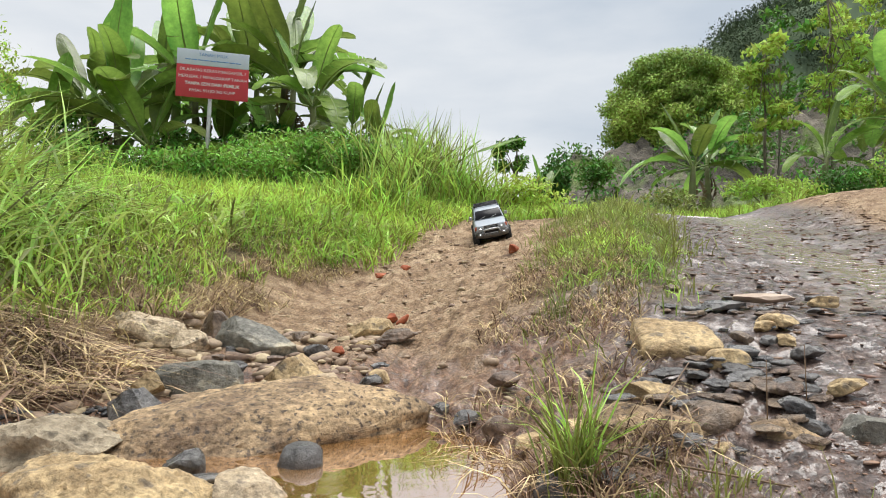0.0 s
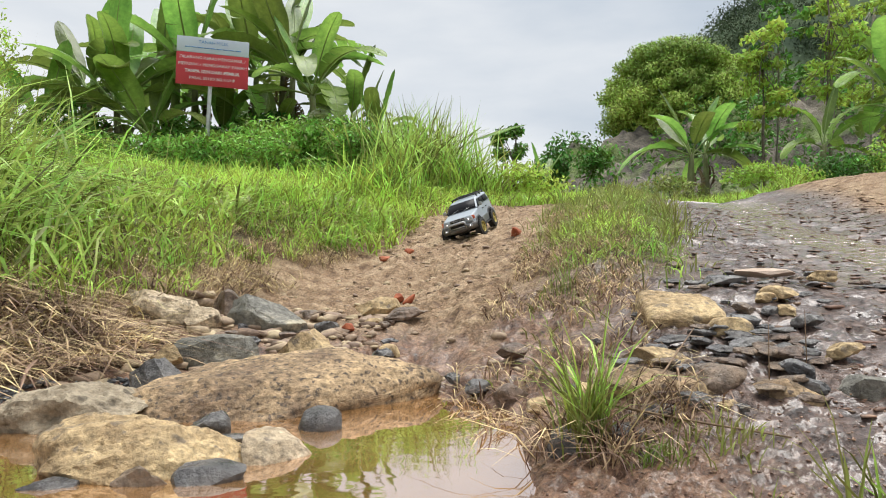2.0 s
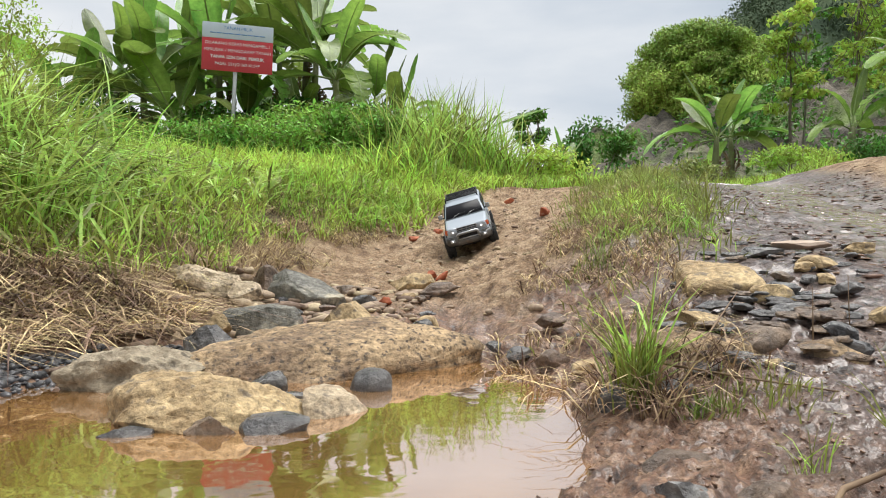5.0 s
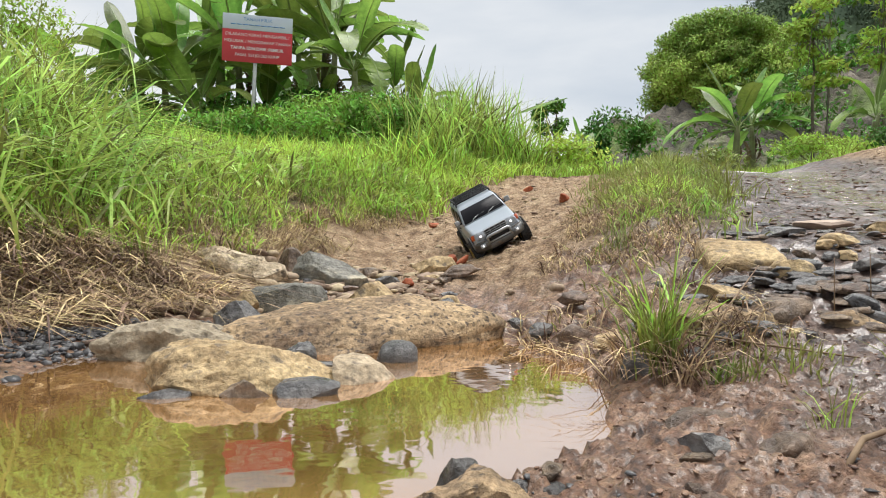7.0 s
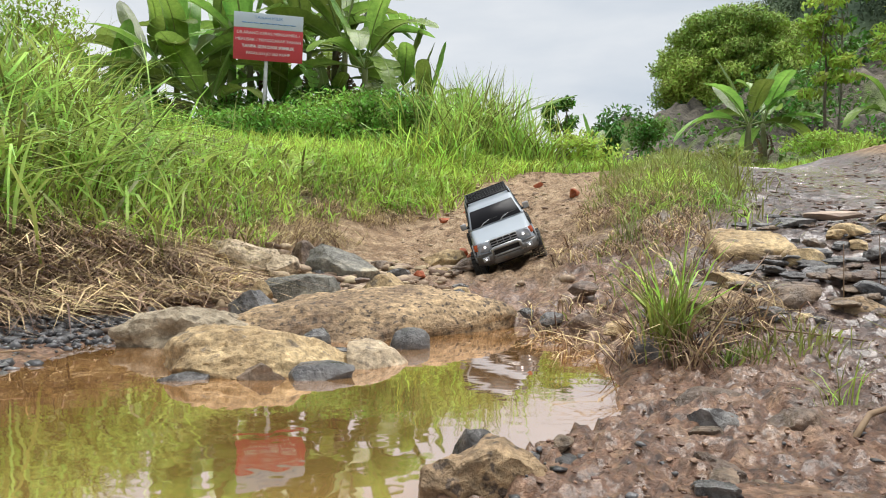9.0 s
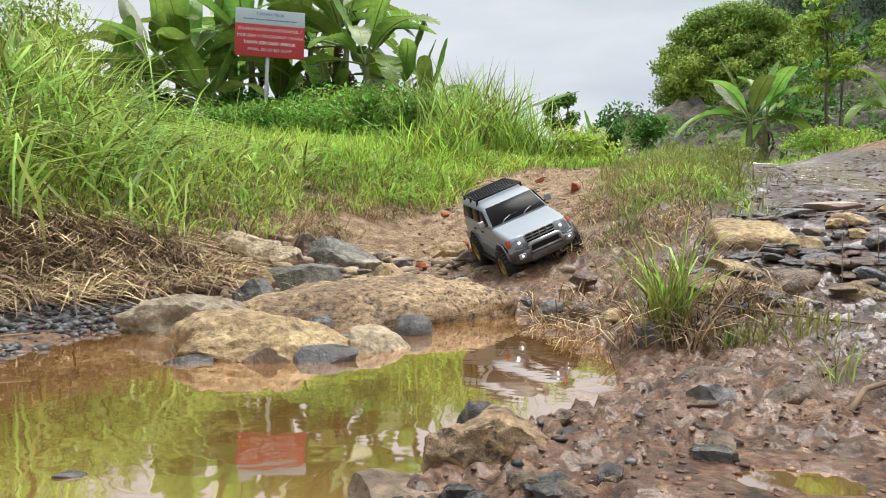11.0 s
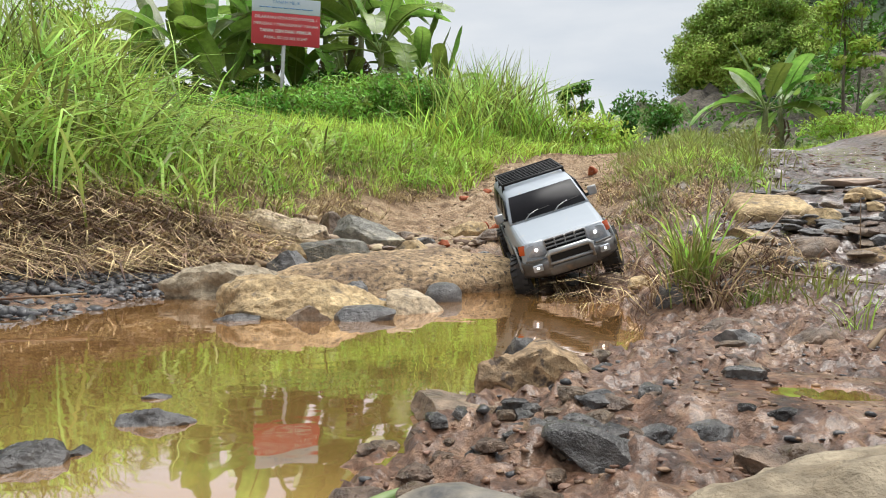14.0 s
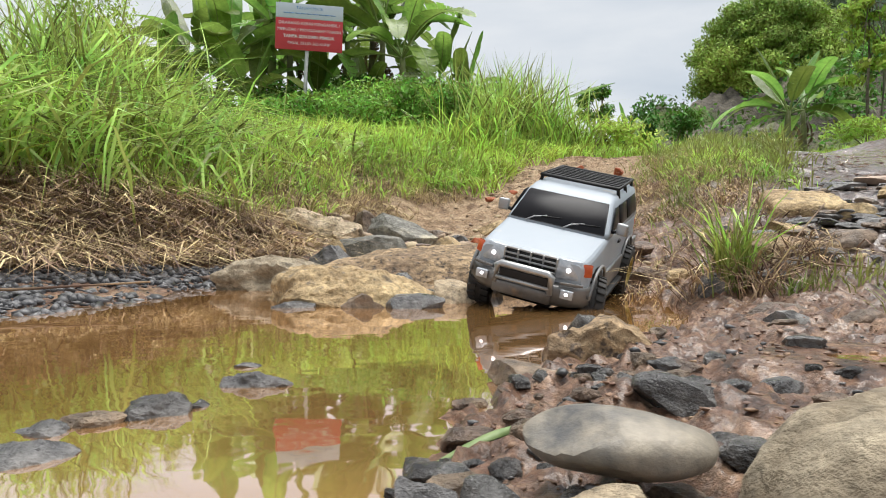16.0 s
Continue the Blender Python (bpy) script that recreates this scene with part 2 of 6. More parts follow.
def ground_material():
    m = bpy.data.materials.new("track_soil")
    m.use_nodes = True
    n, l = m.node_tree.nodes, m.node_tree.links
    p = n["Principled BSDF"]
    tc = n.new("ShaderNodeTexCoord")

    def noise_of(scale, detail=7.0, roughness=0.6):
        t = n.new("ShaderNodeTexNoise")
        t.inputs["Scale"].default_value, t.inputs["Detail"].default_value, t.inputs["Roughness"].default_value = scale, detail, roughness
        l.new(tc.outputs["Object"], t.inputs["Vector"])
        return t.outputs["Fac"]

    def ramp_of(fac, stops):
        r = n.new("ShaderNodeValToRGB")
        while len(r.color_ramp.elements) < len(stops):
            r.color_ramp.elements.new(0.5)
        for e, (at, c) in zip(r.color_ramp.elements, stops):
            e.position, e.color = at, (*c, 1)
        l.new(fac, r.inputs["Fac"])
        return r.outputs["Color"]

    def mixed(fac, a, b):
        x = n.new("ShaderNodeMix")
        x.data_type = "RGBA"
        l.new(fac, x.inputs["Factor"])
        l.new(a, x.inputs["A"])
        l.new(b, x.inputs["B"])
        return x.outputs["Result"]

    def attribute(name):
        a = n.new("ShaderNodeAttribute")
        a.attribute_name = name
        return a.outputs["Fac"]

    def maths(op, a, b):
        x = n.new("ShaderNodeMath")
        x.operation = op
        for i, v in enumerate((a, b)):
            if isinstance(v, (int, float)):
                x.inputs[i].default_value = v
            else:
                l.new(v, x.inputs[i])
        return x.outputs["Value"]

    medium, fine = noise_of(9.0, 9.0, 0.68), noise_of(100.0, 7.0, 0.72)
    soil = ramp_of(medium, [(0.30, (0.12, 0.066, 0.040)), (0.47, (0.36, 0.235, 0.135)), (0.66, (0.62, 0.46, 0.295))])
    mud = ramp_of(noise_of(24.0, 9.0, 0.74), [(0.34, (0.032, 0.017, 0.011)), (0.48, (0.205, 0.106, 0.062)), (0.68, (0.48, 0.31, 0.20))])
    turf = ramp_of(noise_of(12.0), [(0.35, (0.045, 0.045, 0.018)), (0.65, (0.13, 0.10, 0.045))])
    slaty = ramp_of(noise_of(30.0, 9.0, 0.74), [(0.36, (0.035, 0.022, 0.018)), (0.50, (0.15, 0.095, 0.074)), (0.70, (0.34, 0.235, 0.185))])
    wet, road, lawn = attribute("wet"), attribute("road"), attribute("lawn")
    c = mixed(wet, soil, mud)
    c = mixed(road, c, slaty)
    c = mixed(lawn, c, turf)
    speck = n.new("ShaderNodeHueSaturation")
    val = n.new("ShaderNodeMapRange")
    val.inputs["From Min"].default_value, val.inputs["From Max"].default_value = 0.3, 0.7
    val.inputs["To Min"].default_value, val.inputs["To Max"].default_value = 0.22, 1.36
    l.new(fine, val.inputs["Value"])
    l.new(val.outputs["Result"], speck.inputs["Value"])
    l.new(c, speck.inputs["Color"])
    l.new(speck.outputs["Color"], p.inputs["Base Color"])
    patch = n.new("ShaderNodeMapRange")
    patch.inputs["From Min"].default_value, patch.inputs["From Max"].default_value = 0.36, 0.54
    l.new(noise_of(15.0, 5.0, 0.6), patch.inputs["Value"])
    stream = attribute("stream")
    gloss = maths("MULTIPLY", maths("MAXIMUM", wet, road), maths("ADD", 0.4, maths("MULTIPLY", 0.6, patch.outputs["Result"])))
    gloss = maths("MAXIMUM", gloss, maths("MULTIPLY", stream, 1.12))
    l.new(maths("SUBTRACT", 0.85, maths("MULTIPLY", gloss, 0.45)), p.inputs["Roughness"])
    p.inputs["Specular IOR Level"].default_value = 0.4
    film = maths("MAXIMUM", stream, maths("MULTIPLY", maths("MAXIMUM", maths("MULTIPLY", wet, 0.55), road), patch.outputs["Result"]))
    l.new(film, p.inputs["Coat Weight"])
    p.inputs["Coat Roughness"].default_value = 0.2
    p.inputs["Coat IOR"].default_value = 1.45
    soft = n.new("ShaderNodeBump")
    soft.inputs["Strength"].default_value, soft.inputs["Distance"].default_value = 0.5, 0.02
    l.new(noise_of(30.0, 3.0, 0.5), soft.inputs["Height"])
    l.new(soft.outputs["Normal"], p.inputs["Coat Normal"])
    b1 = n.new("ShaderNodeBump")
    b1.inputs["Strength"].default_value, b1.inputs["Distance"].default_value = 1.0, 0.03
    l.new(maths("SUBTRACT", 1.0, maths("MAXIMUM", maths("MULTIPLY", stream, 0.85), maths("MULTIPLY", wet, 0.25))), b1.inputs["Strength"])
    l.new(noise_of(38.0, 8.0, 0.68), b1.inputs["Height"])
    l.new(b1.outputs["Normal"], p.inputs["Normal"])
    return m


def water_material(name="muddy_water", ripple=14.0, strength=0.09, depth=0.006, most=0.66, blur=0.03, murk=1.0):
    m = bpy.data.materials.new(name)
    m.use_nodes = True
    n, l = m.node_tree.nodes, m.node_tree.links
    p = n["Principled BSDF"]
    tc = n.new("ShaderNodeTexCoord")
    t = n.new("ShaderNodeTexNoise")
    t.inputs["Scale"].default_value, t.inputs["Detail"].default_value = 2.2, 3.0
    l.new(tc.outputs["Object"], t.inputs["Vector"])
    r = n.new("ShaderNodeValToRGB")
    r.color_ramp.elements[0].position, r.color_ramp.elements[0].color = 0.35, (0.23 * murk, 0.12 * murk, 0.038 * murk, 1)
    r.color_ramp.elements[1].position, r.color_ramp.elements[1].color = 0.68, (0.36 * murk, 0.20 * murk, 0.075 * murk, 1)
    l.new(t.outputs["Fac"], r.inputs["Fac"])
    l.new(r.outputs["Color"], p.inputs["Base Color"])
    p.inputs["Roughness"].default_value, p.inputs["IOR"].default_value = 0.05, 1.33
    w = n.new("ShaderNodeTexNoise")
    w.inputs["Scale"].default_value, w.inputs["Detail"].default_value = ripple, 2.0
    l.new(tc.outputs["Object"], w.inputs["Vector"])
    b = n.new("ShaderNodeBump")
    b.inputs["Strength"].default_value, b.inputs["Distance"].default_value = strength, depth
    l.new(w.outputs["Fac"], b.inputs["Height"])
    l.new(b.outputs["Normal"], p.inputs["Normal"])
    fr = n.new("ShaderNodeFresnel")
    fr.inputs["IOR"].default_value = 1.33
    amount = n.new("ShaderNodeMapRange")
    amount.inputs["From Min"].default_value, amount.inputs["From Max"].default_value = 0.03, 0.15
    amount.inputs["To Min"].default_value, amount.inputs["To Max"].default_value = 0.03, most
    l.new(fr.outputs["Fac"], amount.inputs["Value"])
    g = n.new("ShaderNodeBsdfGlossy")
    g.inputs["Color"].default_value, g.inputs["Roughness"].default_value = (1.0, 0.88, 0.84, 1), blur
    l.new(b.outputs["Normal"], g.inputs["Normal"])
    mix = n.new("ShaderNodeMixShader")
    l.new(amount.outputs["Result"], mix.inputs["Fac"])
    l.new(p.outputs["BSDF"], mix.inputs[1])
    l.new(g.outputs["BSDF"], mix.inputs[2])
    l.new(mix.outputs["Shader"], n["Material Output"].inputs["Surface"])
    return m


SOIL, WATER, RUNNEL = ground_material(), water_material(), water_material("running_water", 24.0, 0.6, 0.022, 0.66, 0.2, 0.35)


# ---- building helpers ----
def part(name, bm, mat, parent=None, label="", smooth=True):
    """One mesh object from a bmesh, under a thing or a part."""
    me = bpy.data.meshes.new(name)
    bm.to_mesh(me)
    bm.free()
    if smooth:
        me.polygons.foreach_set("use_smooth", [True] * len(me.polygons))
    me.materials.append(mat)
    ob = new(name, me)
    ob.parent = parent
    return tagged(ob, label)


def sheet(name, verts, quads=None, tris=None, mat=None, smooth=False):
    """One mesh object from arrays of corners, four-sided and three-sided faces."""
    me = bpy.data.meshes.new(name)
    nq, nt = (0 if quads is None else len(quads)), (0 if tris is None else len(tris))
    me.vertices.add(len(verts))
    me.vertices.foreach_set("co", np.asarray(verts, np.float32).ravel())
    loops = np.concatenate([np.asarray(a, np.int32).ravel() for a in (quads, tris) if a is not None])
    me.loops.add(len(loops))
    me.loops.foreach_set("vertex_index", loops)
    me.polygons.add(nq + nt)
    starts = np.concatenate([np.arange(nq) * 4, nq * 4 + np.arange(nt) * 3]).astype(np.int32)
    me.polygons.foreach_set("loop_start", starts)
    if smooth:
        me.polygons.foreach_set("use_smooth", np.ones(nq + nt, bool))
    me.update(calc_edges=True)
    me.validate()
    if mat:
        me.materials.append(mat)
    return new(name, me)


def value_noise(x, y, seed):
    xi, yi = np.floor(x).astype(np.int64), np.floor(y).astype(np.int64)
    fx, fy = x - xi, y - yi
    fx, fy = fx * fx * (3 - 2 * fx), fy * fy * (3 - 2 * fy)

    def h(a, b):
        v = (a * 374761393 + b * 668265263 + seed * 2147483647) & 0xFFFFFFFF
        v = ((v ^ (v >> 13)) * 1274126177) & 0xFFFFFFFF
        return ((v ^ (v >> 16)) & 0xFFFF) / 65535.0

    return (h(xi, yi) * (1 - fx) + h(xi + 1, yi) * fx) * (1 - fy) + (h(xi, yi + 1) * (1 - fx) + h(xi + 1, yi + 1) * fx) * fy


def fbm(x, y, scale, octaves, seed):
    total, amp, norm = 0.0, 1.0, 0.0
    for i in range(octaves):
        total = total + amp * (value_noise(x * scale, y * scale, seed + i) * 2 - 1)
        norm += amp
        amp, scale = amp * 0.55, scale * 2.03
    return total / norm


def step(v, a, b):
    t = np.clip((v - a) / (b - a), 0, 1)
    return t * t * (3 - 2 * t)


# ---- the ground: a rutted track that climbs from a pool, a grass bank on one side, a mound and a wet rocky road on the other ----
WATER_Z = -0.03


def line(*pairs):
    ys, zs = zip(*pairs)
    return lambda y: np.interp(y, ys, zs)


track_x = line((0.4, -0.13), (1.31, -0.12), (1.38, -0.09), (1.6, -0.01), (1.83, 0.033), (2.7, -0.014), (3.31, -0.015), (4.02, -0.004), (4.2, 0.047), (4.66, 0.195), (5.15, 0.37), (8, 1.2), (14, 2.8))
track_z = line((-0.5, 0.03), (0.1, 0.0), (0.4, -0.04), (0.7, -0.09), (1.2, -0.08), (1.38, -0.075), (1.6, -0.05), (1.75, -0.02), (1.9, 0.018), (2.02, 0.038), (2.27, 0.08), (2.71, 0.121), (3.0, 0.165), (3.31, 0.199), (4.02, 0.334),
               (4.45, 0.416), (4.9, 0.49), (5.15, 0.546), (6.0, 0.73), (7.2, 0.80), (9, 1.0), (14, 1.45))
track_tilt = line((1.2, 0.0), (1.45, 0.1), (1.7, 0.28), (1.85, 0.38), (2.3, 0.43), (2.7, 0.40), (3.0, 0.5), (3.4, 0.56), (4.02, 0.2), (4.4, 0.29), (5.2, 0.25), (6, 0.1), (7, 0.0))
SIDES = [
    (-9.0, line((0, 0.8), (3, 1.0), (8, 1.25), (14, 1.8))),
    (-4.5, line((-1, 0.1), (0, 0.25), (1.5, 0.45), (3, 0.68), (5, 0.90), (8, 1.17), (14, 1.7))),
    (-2.0, line((-1, -0.06), (0.1, -0.04), (1, 0.10), (1.4, 0.20), (1.8, 0.29), (2.6, 0.40), (4, 0.56), (6, 0.83), (8, 1.20), (14, 1.7))),
    (-1.5, line((-1, -0.07), (0.35, -0.05), (0.6, -0.01), (1.2, 0.03), (1.6, 0.085), (1.9, 0.17), (2.6, 0.25), (3.3, 0.28), (4, 0.34), (6, 0.76), (8, 1.14), (14, 1.6))),
    (-1.15, line((-1, -0.07), (0.45, -0.06), (0.78, -0.02), (1.3, 0.0), (1.75, 0.02), (2.0, 0.05), (2.5, 0.085), (3.3, 0.14), (4, 0.23), (5, 0.45), (6, 0.72), (8, 1.06), (14, 1.5))),
    (-0.75, line((-1, -0.07), (0.88, -0.07), (1.12, -0.024), (1.5, -0.02), (1.9, -0.004), (2.6, 0.055), (3.3, 0.16), (4, 0.28), (5, 0.49), (6, 0.72), (8, 1.0), (14, 1.4))),
    (0.0, track_z),
    (0.12, line((-1, 0.03), (0, 0.02), (0.6, -0.012), (0.9, -0.028), (1.1, -0.035), (1.5, -0.03), (1.7, 0.0), (1.85, 0.045), (2.3, 0.18), (3, 0.33), (4, 0.50), (5, 0.64), (6, 0.78), (7.5, 0.86), (14, 1.4))),
    (0.30, line((-1, 0.04), (0.5, 0.0), (0.8, 0.0), (1.05, 0.025), (1.25, 0.07), (1.65, 0.15), (2.3, 0.265), (3, 0.41), (4, 0.58), (5, 0.73), (6, 0.87), (7.5, 0.9), (14, 1.35))),
    (0.75, line((-1, 0.05), (0.8, 0.035), (1.2, 0.10), (1.5, 0.16), (1.85, 0.235), (2.5, 0.31), (3.3, 0.44), (4, 0.54), (5, 0.68), (6, 0.82), (7.5, 0.86), (14, 1.3))),
    (1.4, line((-1, 0.05), (0.8, 0.07), (1.3, 0.15), (2, 0.25), (3.3, 0.43), (4, 0.52), (5, 0.64), (6, 0.77), (7.5, 0.8), (14, 1.2))),
    (2.1, line((-1, 0.1), (1.3, 0.2), (2.5, 0.38), (4, 0.64), (5, 0.92), (6, 1.0), (7.5, 0.95), (14, 1.35))),
    (4.5, line((-1, 0.3), (2, 0.7), (5, 1.05), (8, 1.15), (14, 1.75))),
]
xs = np.concatenate([-np.geomspace(400, 6.4, 26), np.arange(-6.2, -1.8, 0.06), np.arange(-1.8, -0.4, 0.014), np.arange(-0.4, 0.55, 0.0065), np.arange(0.55, 2.0, 0.014), np.arange(2.0, 6.2, 0.06), np.geomspace(6.4, 400, 26)])
ys = np.concatenate([-np.geomspace(150, 1.2, 16), np.arange(-1.1, 0.0, 0.03), np.arange(0.0, 1.3, 0.0065), np.arange(1.3, 3.0, 0.014), np.arange(3.0, 6.0, 0.028), np.arange(6.0, 14.0, 0.16), np.geomspace(14.2, 600, 30)])


def base_heights():
    z = np.zeros((len(ys), len(xs)))
    for i, y in enumerate(ys):
        yy = min(max(y, -1.0), 14.0)
        shift = 0.25 * max(0.0, yy - 1.5)
        knots = []
        for u, f in SIDES:
            if u == 0.0:
                c, d = track_x(yy), 0.10 * track_tilt(yy)
                knots += [(c - 0.24, track_z(yy) - d * 0.95), (c - 0.11, track_z(yy) - d), (c + 0.11, track_z(yy) + d)]
            else:
                knots.append((u + shift, f(yy)))
        knots.sort()
        kx, kz = zip(*knots)
        z[i] = np.interp(xs, kx, kz)
    return z


def smoothed(z, axis, times):
    for _ in range(times):
        z = (np.roll(z, 1, axis) + 2 * z + np.roll(z, -1, axis)) / 4
    return z


GX, GY = np.meshgrid(xs, ys)
GZ = base_heights()
inner = GZ.copy()
for ax in (0, 1):
    inner = smoothed(inner, ax, 14)
edge = (np.abs(GX) < 6) & (GY > -1) & (GY < 13)
GZ = np.where(edge, inner, GZ)
GU = GX - 0.25 * np.maximum(0, GY - 1.5)
far = np.clip((np.hypot(GX, GY) - 3) / 8, 0, 1)
far_out = np.clip((np.hypot(GX, GY) - 12) / 40, 0, 1)
GZ = GZ + far_out * 1.2 * fbm(GX, GY, 0.02, 3, 77)
SHORE_X = np.interp(GY, (-0.5, -0.1, 0.10, 0.41, 0.61, 0.78, 1.10, 1.48, 1.66, 1.8), (-0.10, -0.17, -0.265, -0.205, -0.075, 0.067, 0.13, 0.155, 0.07, -0.1)) + 0.03 * fbm(GX, GY, 7, 3, 71)
off = GX - SHORE_X
shore = np.where(off > 0, np.minimum(WATER_Z + 0.004 + (0.16 + 0.45 * step(GY, 0.8, 1.15)) * off, np.maximum(GZ, WATER_Z + 0.026)), np.minimum(GZ, WATER_Z - 0.14 * np.minimum(-off, 0.35)))
pool_side = np.where(off > 0, 1.0, np.clip((GX + 1.0) / 0.2, 0, 1))
near = pool_side * np.clip((1.8 - GY) / 0.25, 0, 1) * np.clip((GY + 0.6) / 0.2, 0, 1) * np.clip((0.7 - GX) / 0.3, 0, 1)
GZ = GZ * (1 - near) + shore * near
clods = np.maximum(fbm(GX, GY, 40, 3, 83) - 0.02, 0) * step(GY, 1.9, 1.4) * step(GX, -0.5, -0.2) * np.where(GZ > WATER_Z, 1, 0.3)
calm = 1 - 0.55 * np.clip((1.2 - GY) / 0.3, 0, 1)
stream = step(np.abs(GU - 1.28 + fbm(GX, GY, 3.0, 3, 91) * 0.12), 0.34, 0.22) * step(GY, 1.3, 2.2)
rocky = (1 - 0.8 * stream) * np.clip((GU - 0.25) / 0.2, 0, 1) * np.clip((GY - 0.3) / 0.4, 0, 1)
GZ = GZ + calm * (fbm(GX, GY, 2.2, 3, 5) * (0.010 + 0.05 * far) + fbm(GX, GY, 9, 4, 11) * 0.011) + np.abs(fbm(GX, GY, 24, 3, 19)) * 0.010 - 0.004 + np.minimum(clods, 0.22) * 0.03 + near * np.where(GZ > WATER_Z - 0.004, 1, 0) * (np.clip(fbm(GX, GY, 48, 3, 131) - 0.05, 0, 0.2) * 0.034 + np.clip(fbm(GX, GY, 20, 3, 137) - 0.1, 0, 0.2) * 0.03 + np.minimum(np.abs(fbm(GX, GY, 14, 3, 133)), 0.3) * 0.03 - 0.005) + np.where(np.hypot(GX, GY - 2) < 5, fbm(GX, GY, 52, 2, 29) * 0.0045, 0)
GZ = GZ + rocky * (np.round(fbm(GX * 0.8, GY * 1.4, 11, 3, 41) * 5) / 5) * 0.016
GZ = GZ + np.where((GU > -1.3) & (GU < 0.0) & (GY > 1.7), np.abs(fbm(GX * 1.5, GY * 0.8, 6, 5, 63)) * -0.055 + 0.014, 0)
# cracked earth on the dry part of the track, crumbling soil on the mound's flank, a small puddle in the near mud
GZ = GZ + np.where((GU > -1.1) & (GU < 0.25) & (GY > 1.9) & (GY < 7), np.round(fbm(GX, GY, 7, 3, 141) * 4) / 4 * 0.012 - np.abs(fbm(GX, GY, 4.5, 3, 143)) * 0.018 + 0.004, 0)
GZ = GZ + np.where((GU > -0.1) & (GU < 0.5) & (GY > 1.2) & (GY < 3.4), np.maximum(fbm(GX, GY, 20, 3, 145), 0) * 0.035 - 0.006, 0)
PUDDLE = (0.120, 0.372, 0.060, 0.040, 0.010)
ring = np.sqrt(((GX - PUDDLE[0]) / PUDDLE[2]) ** 2 + ((GY - PUDDLE[1]) / PUDDLE[3]) ** 2) + 0.35 * fbm(GX, GY, 20, 2, 151)
rim, dent = step(ring, 2.6, 1.6), step(ring, 0.95, 0.6)
GZ = GZ * (1 - rim) + (0.5 * (PUDDLE[4] + 0.004) + 0.5 * np.clip(GZ, PUDDLE[4] + 0.002, PUDDLE[4] + 0.012)) * rim
GZ = GZ * (1 - dent) + (PUDDLE[4] - 0.010) * dent


def ground_z(x, y):
    """Height of the ground under (x, y), from the grid."""
    x, y = np.asarray(x, float), np.asarray(y, float)
    i = np.clip(np.searchsorted(ys, y) - 1, 0, len(ys) - 2)
    j = np.clip(np.searchsorted(xs, x) - 1, 0, len(xs) - 2)
    fy = np.clip((y - ys[i]) / (ys[i + 1] - ys[i]), 0, 1)
    fx = np.clip((x - xs[j]) / (xs[j + 1] - xs[j]), 0, 1)
    return (GZ[i, j] * (1 - fx) + GZ[i, j + 1] * fx) * (1 - fy) + (GZ[i + 1, j] * (1 - fx) + GZ[i + 1, j + 1] * fx) * fy


def build_ground():
    ny, nx = GZ.shape
    idx = np.arange(ny * nx).reshape(ny, nx)
    quads = np.stack([idx[:-1, :-1], idx[:-1, 1:], idx[1:, 1:], idx[1:, :-1]], -1).reshape(-1, 4)
    ob = sheet("ground", np.stack([GX, GY, GZ], -1).reshape(-1, 3), quads, None, SOIL, smooth=True)
    wob = fbm(GX, GY, 3.0, 3, 91) * 0.25
    wet = np.maximum(step(GZ, 0.10, 0.015) * step(GY, 3.2, 2.2), step(GY, 1.9, 1.2)) * step(GU, -1.9, -1.2)
    wet = np.maximum(wet, 0.75 * step(GU + wob * 0.4, -1.05, -0.75) * step(GU, -0.15, -0.4) * step(GY, 2.7, 1.9))
    wet = np.maximum(wet, 0.5 * step(GU + wob * 0.4, -1.1, -1.35) * step(GZ, 0.30, 0.2) * step(GY, 2.9, 2.3))
    road = step(GU + wob, 0.28, 0.5) * step(GU, 1.95, 1.7) * step(GY, 0.5, 0.85)
    # mound's flank: dark soil and its shade, both put in with the mud colour
    wet = np.maximum(wet, 1.0 * step(GU + wob * 0.3, -0.12, 0.02) * step(GU, 0.6, 0.4) * step(GY + wob, 2.9, 2.2))
    lawn = np.maximum(step(GU + wob * 0.5, -1.45, -1.75) * step(GY + wob, 1.7, 2.1), step(GY + wob, 6.1, 6.6))
    mound = step(GU + wob, 0.0, 0.25) * step(GU + wob, 0.75, 0.5) * step(GY, 2.0, 2.5)
    for name, values in (("wet", wet), ("road", road * (1 - mound)), ("lawn", np.maximum(lawn, mound * 0.8)), ("stream", stream)):
        a = ob.data.attributes.new(name, "FLOAT", "POINT")
        a.data.foreach_set("value", np.clip(values, 0, 1).astype(np.float32).ravel())
    return tagged(ob, "rutted earth track, grass bank and wet rocky road", "ground", kind="structure")


build_ground()


def build_water():
    n = 40
    bm = bmesh.new()
    bmesh.ops.create_grid(bm, x_segments=n, y_segments=n, size=1.0)
    for v in bm.verts:
        v.co = Vector((-1.0 + v.co.x * 1.6, 0.3 + v.co.y * 1.5, WATER_Z + 0.0008 * noise.noise(v.co * 9)))
    return tagged(part("water", bm, WATER), "still brown muddy pool water reflecting the sky", "water", kind="structure")


build_water()


def build_puddle():
    x, y, a, b, z = PUDDLE
    bm = bmesh.new()
    bmesh.ops.create_circle(bm, cap_ends=True, segments=40, radius=1.0)
    for v in bm.verts:
        v.co = Vector((x + v.co.x * a * 1.05, y + v.co.y * b * 1.05, z))
    return tagged(part("puddle", bm, WATER), "small brown puddle of muddy water in the mud", "water", kind="structure")


build_puddle()


